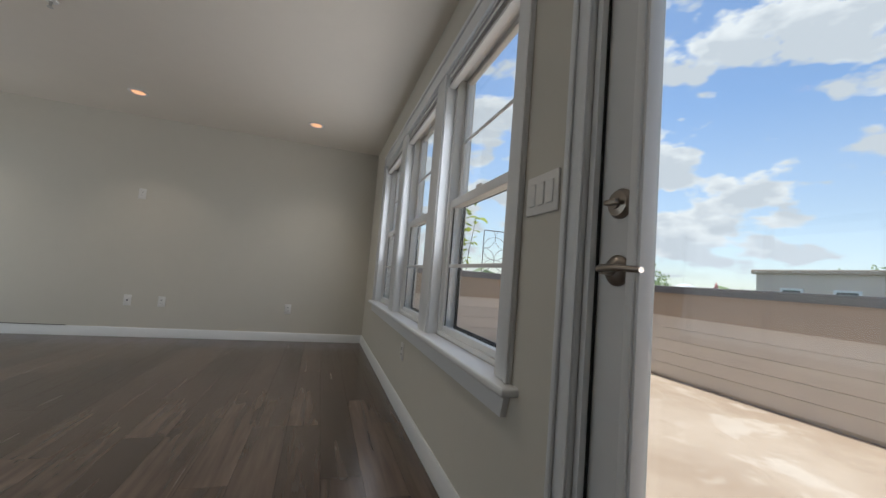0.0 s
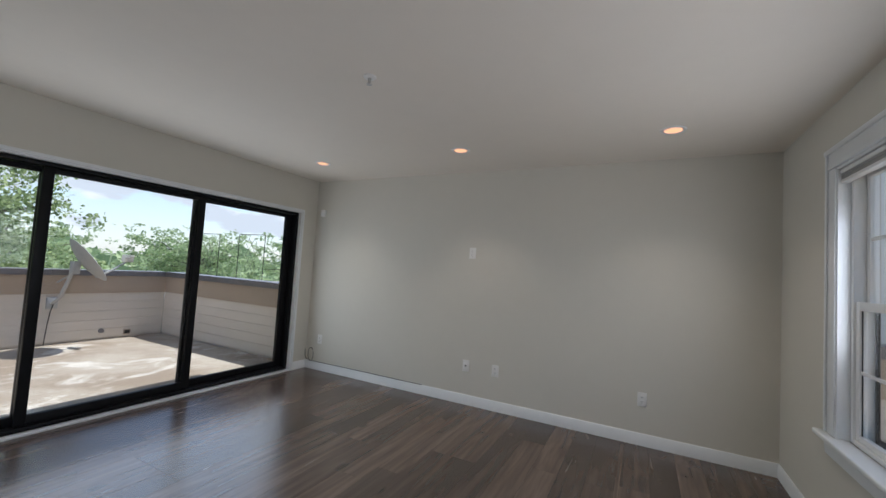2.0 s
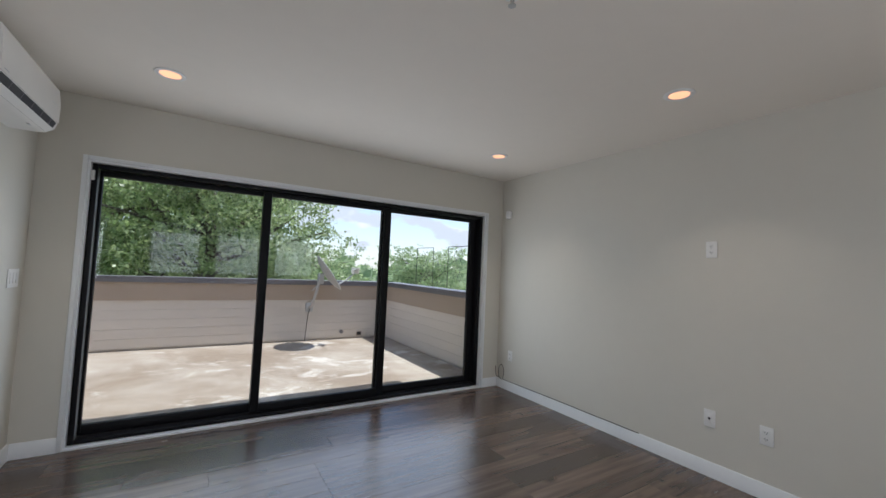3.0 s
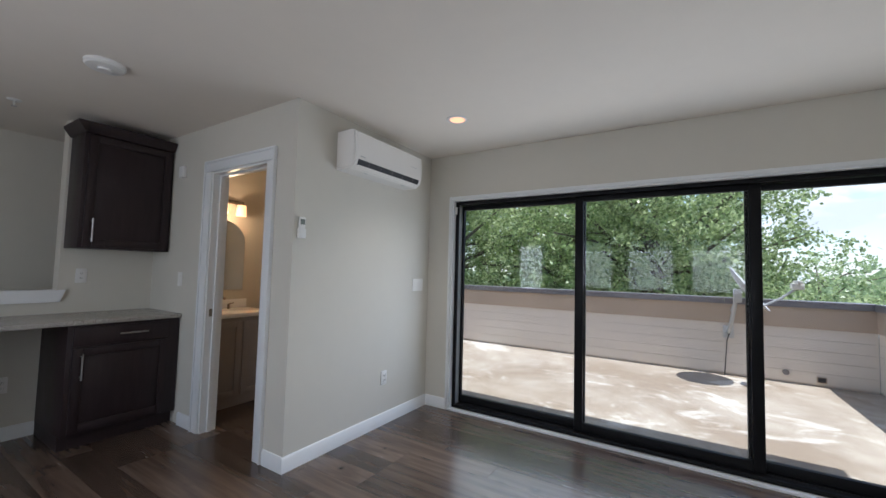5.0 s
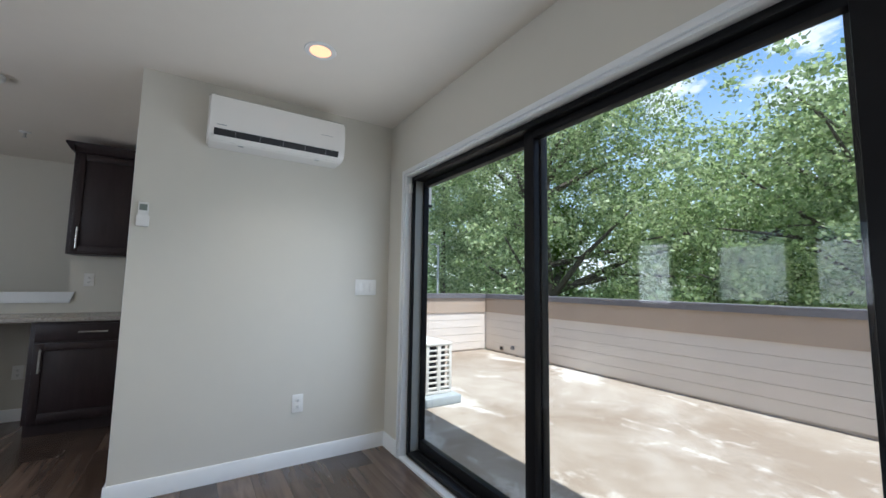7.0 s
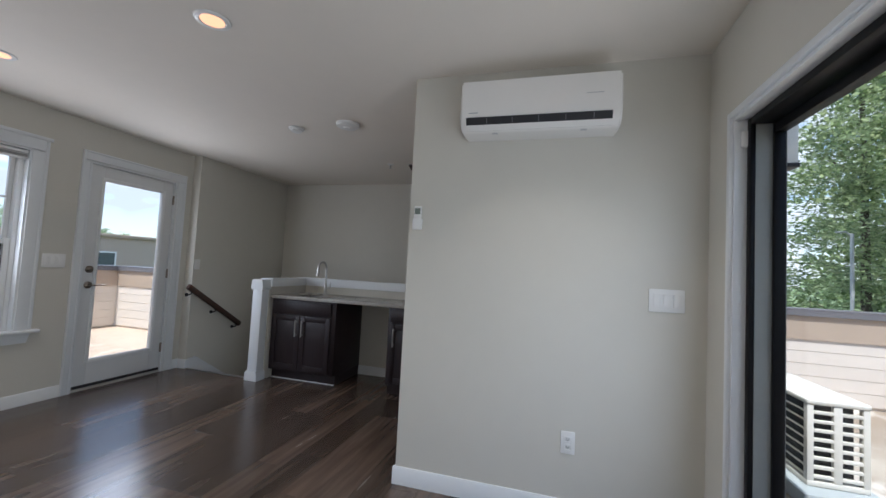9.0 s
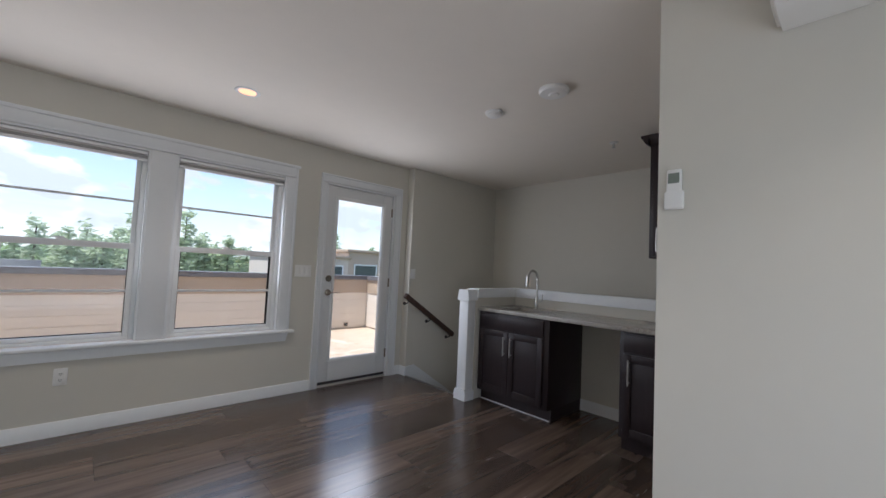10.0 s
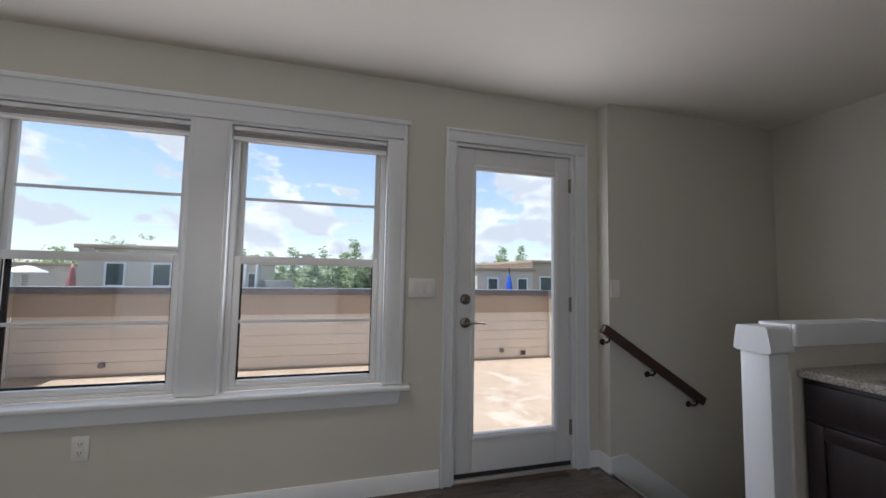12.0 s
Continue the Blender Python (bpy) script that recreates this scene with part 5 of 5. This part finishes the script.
def tree(at, height, spread, seed, leaves=14000, size=0.11, material=None, trunk=0.28, label="", first=0.35, clumps=46, cat="tree"):
    """A broad-leaved tree: trunk, limbs that fork, and leaves in clumps at the ends."""
    rng = np.random.default_rng(seed)
    t = thing("tree", label or "large green broad-leaved tree in full leaf", cat, at, group="trees round the house")
    bms, ends = [], []
    lean = rng.uniform(-0.06, 0.06, 2)
    spine = [Vector((lean[0] * height * f + rng.uniform(-0.2, 0.2) * f, lean[1] * height * f + rng.uniform(-0.2, 0.2) * f, height * 0.8 * f)) for f in (0, 0.2, 0.4, 0.6, 0.8, 1.0)]
    part("trunk", tube(spine, trunk, 10, trunk * 0.25), M_BARK, t)
    for k in range(clumps):
        f = rng.uniform(first, 1.0)
        i = min(int(f * 5), 4)
        root = spine[i].lerp(spine[i + 1], f * 5 - i)
        a = rng.uniform(0, 2 * math.pi)
        reach = spread * (0.45 + 0.6 * rng.random()) * (1.15 - 0.6 * max(0, f - 0.5))
        tip = root + Vector((math.cos(a) * reach, math.sin(a) * reach, height * rng.uniform(0.0, 0.22)))
        mid = root.lerp(tip, 0.5) + Vector((rng.uniform(-0.3, 0.3), rng.uniform(-0.3, 0.3), rng.uniform(-0.1, 0.4)))
        if k < 26:
            bms.append(tube([root, mid, tip], trunk * 0.30, 6, trunk * 0.05))
        ends += [(tip, 1.0), (mid.lerp(tip, 0.5), 0.8), (mid, 0.55)]
    part("limbs", join(*bms), M_BARK, t)
    w = np.array([e[1] for e in ends]); w /= w.sum()
    pick = rng.choice(len(ends), leaves, p=w)
    c = np.array([tuple(e[0]) for e in ends])[pick]
    sub = rng.normal(size=(len(ends) * 7, 3)) * np.array([0.66, 0.66, 0.42]) * spread * 0.28
    c = c + sub[pick * 7 + rng.integers(0, 7, leaves)] + rng.normal(size=(leaves, 3)) * np.array([0.045, 0.045, 0.026]) * spread
    ob = new("crown", leaf_mesh("crown", c, size, rng, material or M_LEAF))
    ob.parent = t
    return t


def pine(at, height, spread, seed, leaves=5000, size=0.16, label="", material=None):
    rng = np.random.default_rng(seed)
    t = thing("tree", label or "dark green conifer behind the houses", "tree", at, group="trees round the house")
    part("trunk", tube([(0, 0, 0), (0, 0, height * 0.5), (0.1, 0, height)], 0.2, 8, 0.03), M_BARK, t)
    f = rng.uniform(0.25, 1.0, leaves) ** 0.9
    tier = np.round(f * 14) / 14
    a = rng.uniform(0, 2 * math.pi, leaves)
    r = spread * np.minimum(1.22 - tier, 0.62) * 1.3 * np.sqrt(rng.random(leaves)) * (0.72 + 0.28 * np.sin(a * 5 + tier * 40))
    c = np.stack([r * np.cos(a), r * np.sin(a), height * (tier + rng.normal(size=leaves) * 0.018) - r * 0.1], 1)
    ob = new("crown", leaf_mesh("crown", c, size, rng, material or M_PINE, 0.3, 0.35))
    ob.parent = t
    return t


G = -9.0
tree((-15.3, 3.6, G), 17.0, 4.4, 3, 66000, 0.064, M_LEAF, 0.40, "large oak behind the terrace parapet", 0.46, 64)
ivy_tree = tree((-12.6, -4.3, G), 18.0, 4.3, 4, 70000, 0.060, M_LEAF, 0.40, "large oak with an ivy-covered trunk behind the parapet", 0.50, 64)
rng = np.random.default_rng(44)
n = 2600
a, zz = rng.uniform(0, 2 * math.pi, n), rng.uniform(4.0, 13.0, n)
ob = new("ivy", leaf_mesh("ivy", np.stack([(0.42 - zz * 0.012) * np.cos(a), (0.42 - zz * 0.012) * np.sin(a), zz], 1) + rng.normal(size=(n, 3)) * 0.05, 0.085, rng, M_VINE2, 1.0, 0.7))
ob.parent = ivy_tree
tree((-14.2, -0.6, G), 14.5, 3.6, 12, 42000, 0.058, M_LEAF2, 0.30, "mid-sized green tree behind the terrace parapet", 0.45, 50)
tree((-21.0, 7.5, G), 11.2, 3.4, 6, 26000, 0.09, M_LEAF, 0.36, "large oak behind the terrace parapet", 0.45, 50)
pine((-9.6, -7.2, G), 16.5, 4.2, 13, 52000, 0.06, "layered green conifer beyond the terrace")
tree((-5.5, -15.0, G), 15.0, 4.0, 7, 18000, 0.12, M_LEAF, 0.36, "large oak beyond the terrace", 0.40, 50)
tree((-21.0, -4.0, G), 18.0, 5.2, 8, 18000, 0.12, M_LEAF, 0.4, "large oak behind the nearer trees", 0.38, 54)
tree((-18.0, -14.0, G), 18.0, 5.2, 9, 18000, 0.12, M_LEAF2, 0.4, "large pale oak behind the nearer trees", 0.38, 50)
tree((-24.0, 1.5, G), 16.0, 5.0, 14, 14000, 0.13, M_LEAF2, 0.4, "large pale oak behind the nearer trees", 0.38, 50)
# distant trees: their haze is only in the leaf colour
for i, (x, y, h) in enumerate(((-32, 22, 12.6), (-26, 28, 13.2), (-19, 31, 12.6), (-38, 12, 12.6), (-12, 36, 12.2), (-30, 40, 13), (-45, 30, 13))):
    tree((x, y, G), h, 4.8, 20 + i, 14000, 0.13, M_HAZE, 0.3, "distant green tree with haze put into its leaf colour", 0.35, 40)
placing = random.Random(8)
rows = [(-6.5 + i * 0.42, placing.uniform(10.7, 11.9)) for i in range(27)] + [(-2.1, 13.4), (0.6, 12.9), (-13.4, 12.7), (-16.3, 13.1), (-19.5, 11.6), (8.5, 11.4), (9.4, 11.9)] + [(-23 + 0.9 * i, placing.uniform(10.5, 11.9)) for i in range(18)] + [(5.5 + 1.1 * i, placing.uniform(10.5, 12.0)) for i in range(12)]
# far conifers, with haze painted into the needle colour
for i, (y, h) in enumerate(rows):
    pine((31 + placing.uniform(0, 5), y, G), h, placing.uniform(1.5, 2.2), 60 + i, 1300, 0.22, "conifer behind the houses, its green paled for haze", M_PINE_HAZED)
# these crowns use the haze-paled leaf colour too
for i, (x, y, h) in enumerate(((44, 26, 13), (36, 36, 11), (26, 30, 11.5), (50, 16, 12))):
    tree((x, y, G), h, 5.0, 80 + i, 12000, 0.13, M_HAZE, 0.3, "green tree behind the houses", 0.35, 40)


# ---------- neighbouring houses ----------
def house(at, rz, w, dp, h, wall, wins, label, cornice=M_BAND):
    o = thing("house", label, "house", at, rz, group="neighbouring houses", kind="")
    part("wall", bx(-w / 2, w / 2, -dp / 2, dp / 2, 0, h), wall, o)
    part("roof_edge", bx(-w / 2 - 0.12, w / 2 + 0.12, -dp / 2 - 0.12, dp / 2 + 0.12, h, h + 0.16, 0.02), cornice, o, "dark flat roof edge")
    for x, z, ww, hh in wins:
        q = part("window", frame_y(x - ww / 2, x + ww / 2, z, z + hh, -dp / 2 - 0.05, -dp / 2 - 0.003, 0.07), M_TRIM, o)
        part("pane", bx(x - ww / 2 + 0.07, x + ww / 2 - 0.07, -dp / 2 - 0.03, -dp / 2 - 0.004, z + 0.07, z + hh - 0.07), M_DKGLASS, q)
    return o


house((20.5, 9.8, G), -90, 3.6, 7, 11.05, M_STUCCO, [(-0.6, 9.6, 0.7, 0.95), (0.95, 9.6, 0.7, 0.95)], "white stucco house with dark windows")
house((20.5, -5.9, G), -90, 3.0, 7, 10.55, M_STUCCO, [(-0.7, 9.2, 0.6, 1.0), (0.9, 9.2, 0.6, 1.0)], "pale stucco town house with a flat roof")
house((21.0, -10.4, G), -90, 6.0, 8, 10.95, M_TAN, [(-1.9, 9.4, 1.5, 0.9), (1.2, 9.4, 0.9, 1.1)], "tan flat-roofed town house")
row = house((30.0, 9.45, G), -90, 5.1, 6, 10.75, M_STUCCO, [(-2.0 + 0.8 * k, 8.9, 0.5, 1.3) for k in range(6)], "pale terrace of houses with close-set windows and fins")
for k in range(8):
    x = -2.4 + 0.68 * k
    part("fin", bx(x - 0.05, x + 0.05, -3.6, -3.06, 7.5, 10.74, 0.01), M_TRIM, row, "white upright fin")
part("low_wall", bx(2.56, 4.6, -3.4, -3.1, 0.0, 9.75, 0.02), M_ROOF, row, "grey stepped garden wall")
house((26.0, 22.0, G), -75, 10, 6, 10.4, M_STUCCO, [(-3, 8.8, 0.9, 1.2), (0, 8.8, 0.9, 1.2), (3, 8.8, 0.9, 1.2)], "pale flat-roofed town house")
um = thing("patio_umbrella", "folded blue patio umbrella on a far terrace", "umbrella", (16.6, -5.9, -0.05))
part("pole", tube([(0, 0, -0.95), (0, 0, 1.75)], 0.025, 8), M_METAL, um)
part("canopy", lathe([(0.0, 1.95), (0.05, 1.8), (0.12, 1.2), (0.17, 0.6), (0.13, 0.55), (0.03, 0.7)], 14, Matrix.Diagonal((1.2, 1.2, 0.75, 1.0))), M_BLUE, um)
heat = thing("patio_heater", "pale mushroom-shaped patio heater on a far terrace", "patio heater", (11.0, 9.5, -1.1))
part("post", tube([(0, 0, 0), (0, 0, 2.2)], 0.05, 10), M_DISH, heat)
part("hood", lathe([(0.0, 2.42), (0.12, 2.40), (0.38, 2.28), (0.40, 2.25), (0.10, 2.25), (0.0, 2.25)], 24), M_VINYL, heat)
part("base", lathe([(0.0, 0.0), (0.24, 0.0), (0.22, 0.5), (0.06, 0.6), (0.0, 0.6)], 20), M_DISH, heat)
um2 = thing("patio_umbrella", "folded red patio umbrella on a far terrace", "umbrella", (11.0, 8.58, -1.1))
part("pole", tube([(0, 0, 0), (0, 0, 2.3)], 0.025, 8), M_METAL, um2)
part("canopy", lathe([(0.0, 2.5), (0.05, 2.35), (0.12, 1.8), (0.15, 1.2), (0.11, 1.15), (0.03, 1.3)], 14), mat("red_canvas", (0.42, 0.17, 0.16), 0.7), um2)
solid("far_terrace", bx(9.5, 13.5, 6.0, 12.0, -1.25, -1.1), M_DECK, "neighbouring roof terrace floor", "terrace", kind="structure")
solid("far_terrace_base", bx(9.5, 13.5, 6.0, 12.0, -9.0, -1.252), M_TAN, "tan walls under the neighbouring terrace", "house", kind="structure")
solid("neighbour_base", bx(14.5, 16.98, -9.5, -3.5, -9.0, -1.102), M_TAN, "tan walls under the neighbouring terrace", "house", kind="structure")
pole = thing("street_lamp", "thin pale lamp pole among the trees", "street lamp", (-8.0, -5.0, G))
part("pole", tube([(0, 0, 0), (0, 0, 11.35)], 0.05, 8, 0.03), M_DISH, pole)
part("arm", tube([(0, 0, 11.3), (0.1, 0.0, 11.38), (0.30, 0.1, 11.36)], 0.02, 8), M_DISH, pole)
solid("neighbour_terrace", bx(14.5, 16.98, -9.5, -3.5, -1.1, -1.0), M_DECK, "neighbouring roof terrace floor", "terrace", kind="structure")

# climbing plant near the terrace corner
pl = thing("climbing_plant", "young climbing plant with yellow-green leaves", "plant", (3.55, 8.0, 0.55))
rng = np.random.default_rng(5)
stems, cs, big = [], [], []
for k in range(3):
    p = Vector((0.07 * k - 0.22, 0.05 * k, 0))
    pts = [p.copy()]
    for j in range(14):
        p = p + Vector((rng.uniform(-0.04, 0.05), rng.uniform(-0.05, 0.05), 0.15))
        pts.append(p.copy())
        for q in range(5):
            cs.append(tuple(p + Vector(rng.normal(size=3) * 0.09)))
    stems.append(tube(pts, 0.008, 6, 0.003))
shoot = [(0.08, 0, 0), (0.10, 0, 0.55), (0.14, 0.02, 0.95), (0.19, 0.02, 1.25), (0.23, 0.0, 1.58)]
stems.append(tube(shoot, 0.009, 6, 0.004))
part("stem", join(*stems), M_BARK, pl)
ob = new("leaves", leaf_mesh("leaves", np.array(cs), 0.075, rng, M_VINE, 0.5, 0.6))
ob.parent = pl
for x, z, aim, size in ((0.14, 1.60, 170, 0.17), (0.34, 1.59, 10, 0.17), (0.24, 1.52, 80, 0.10), (0.12, 1.08, 190, 0.12), (0.22, 1.10, 20, 0.10), (0.26, 1.34, 5, 0.09), (0.10, 0.80, 200, 0.10)):
    leaf = bmesh.new()
    rib = [leaf.verts.new((size * u, 0, -0.35 * size * u * u)) for u in (-1.0, -0.4, 0.2, 0.7, 1.0)]
    for side in (1, -1):
        edge = [rib[0]] + [leaf.verts.new((size * u, side * size * v, 0.10 * size - 0.35 * size * u * u)) for u, v in ((-0.6, 0.38), (0.0, 0.55), (0.6, 0.36))] + [rib[4]]
        for i in range(4):
            ends = [rib[i], rib[i + 1], edge[i + 1], edge[i]]
            leaf.faces.new(list(dict.fromkeys(ends)))
    leaf.transform(pose(x, 0, z, 0, 6, aim))
    part("leaf", leaf, M_VINE, pl, "large yellow-green leaf")


def bare_tree(at, height, spread, seed):
    """A leafless tree: a trunk whose limbs fork four times into twigs."""
    r = random.Random(seed)
    t = thing("tree", "bare twiggy tree in the distance", "tree", at, group="trees round the house")
    top = Vector((0, 0, height * 0.62))
    part("trunk", tube([(0, 0, 0), (0.1, 0, height * 0.3), top], 0.16, 8, 0.10), M_BARK, t)
    tips, bits = [(top, Vector((0, 0, 1)), height * 0.16, 0.075)], []
    for _ in range(5):
        grown = []
        for p, d, length, thick in tips:
            for _ in range(3):
                way = (d + Vector((r.uniform(-1, 1), r.uniform(-1, 1), r.uniform(-0.35, 0.6))) * 0.75 * spread).normalized()
                q = p + way * length * r.uniform(0.7, 1.1)
                bits.append(tube([p, p.lerp(q, 0.5) + Vector((r.uniform(-0.05, 0.05), 0, 0.03)), q], thick, 4, thick * 0.6))
                grown.append((q, way, length * 0.66, thick * 0.6))
        tips = grown
    part("limbs", join(*bits), M_BARK, t)
    return t


for i, (x, y, h) in enumerate(((17.6, 26.0, 12.6), (23.5, 27.5, 12.2), (21.0, 19.0, 10.9))):
    bare_tree((x, y, G), h, 1.0, 300 + i)

# ---------- ground and distance ----------
solid("ground", bx(-1500, 1500, -1500, 1500, G - 0.3, G), M_GROUND, "green wooded ground that reaches the horizon", "ground", kind="structure")
rng = np.random.default_rng(11)
n = 26000
a = rng.uniform(0, 2 * math.pi, n)
r = rng.uniform(60, 260, n)
c = np.stack([r * np.cos(a), r * np.sin(a), G + rng.uniform(0, 9.3, n) + 1.5 * np.sin(a * 23) + np.sin(a * 61)], 1)
# the belt's haze is painted into its leaf colour
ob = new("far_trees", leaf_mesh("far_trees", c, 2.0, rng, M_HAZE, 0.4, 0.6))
tagged(ob, "green belt of distant trees with haze in its colour", "trees", kind="stuff")
# the towers' blue haze is in their base colour
sky_l = thing("skyline", "city towers on the horizon, tinted blue for haze", "skyline", (-420, 640, 0))
for k, (x, w, h) in enumerate(((-70, 22, 30), (-35, 18, 48), (-8, 20, 36), (20, 24, 26), (60, 18, 40), (85, 22, 22))):
    part("tower", bx(x, x + w, 0, 20, -10, h, 0.5), M_TOWER_HAZED, sky_l)

# ---------- floor planks ----------
PW, PL = 0.18, 1.22
pm = mesh_of("plank", bx(0.0003, PW - 0.0003, 0.0004, PL - 0.0004, -0.012, 0.0, 0.0008, 1), M_PLANK, 0)


def planks(x0, x1, y0, y1, rs):
    r = random.Random(rs)
    x = x0
    while x < x1 - 0.01:
        w = min(PW, x1 - x)
        y = y0 - r.choice((0.1, 0.3, 0.45, 0.6, 0.8, 0.95)) * PL
        while y < y1 - 0.005:
            s0, s1 = max(y, y0), min(y + PL, y1)
            if s1 - s0 > 0.01:
                ob = new("plank", pm)
                ob.parent = floor
                ob.matrix_basis = Matrix.LocRotScale((x, s0, 0), None, (w / PW, (s1 - s0) / PL, 1))
            y += PL
        x += PW


planks(W, BATH_X, AC_Y, N, 1)
planks(BATH_X, 0.49, BAR_Y, N, 2)
planks(0.49, E, 0.6, N, 3)
planks(W, BATH_X, BAR_Y, AC_Y - 0.12, 4)
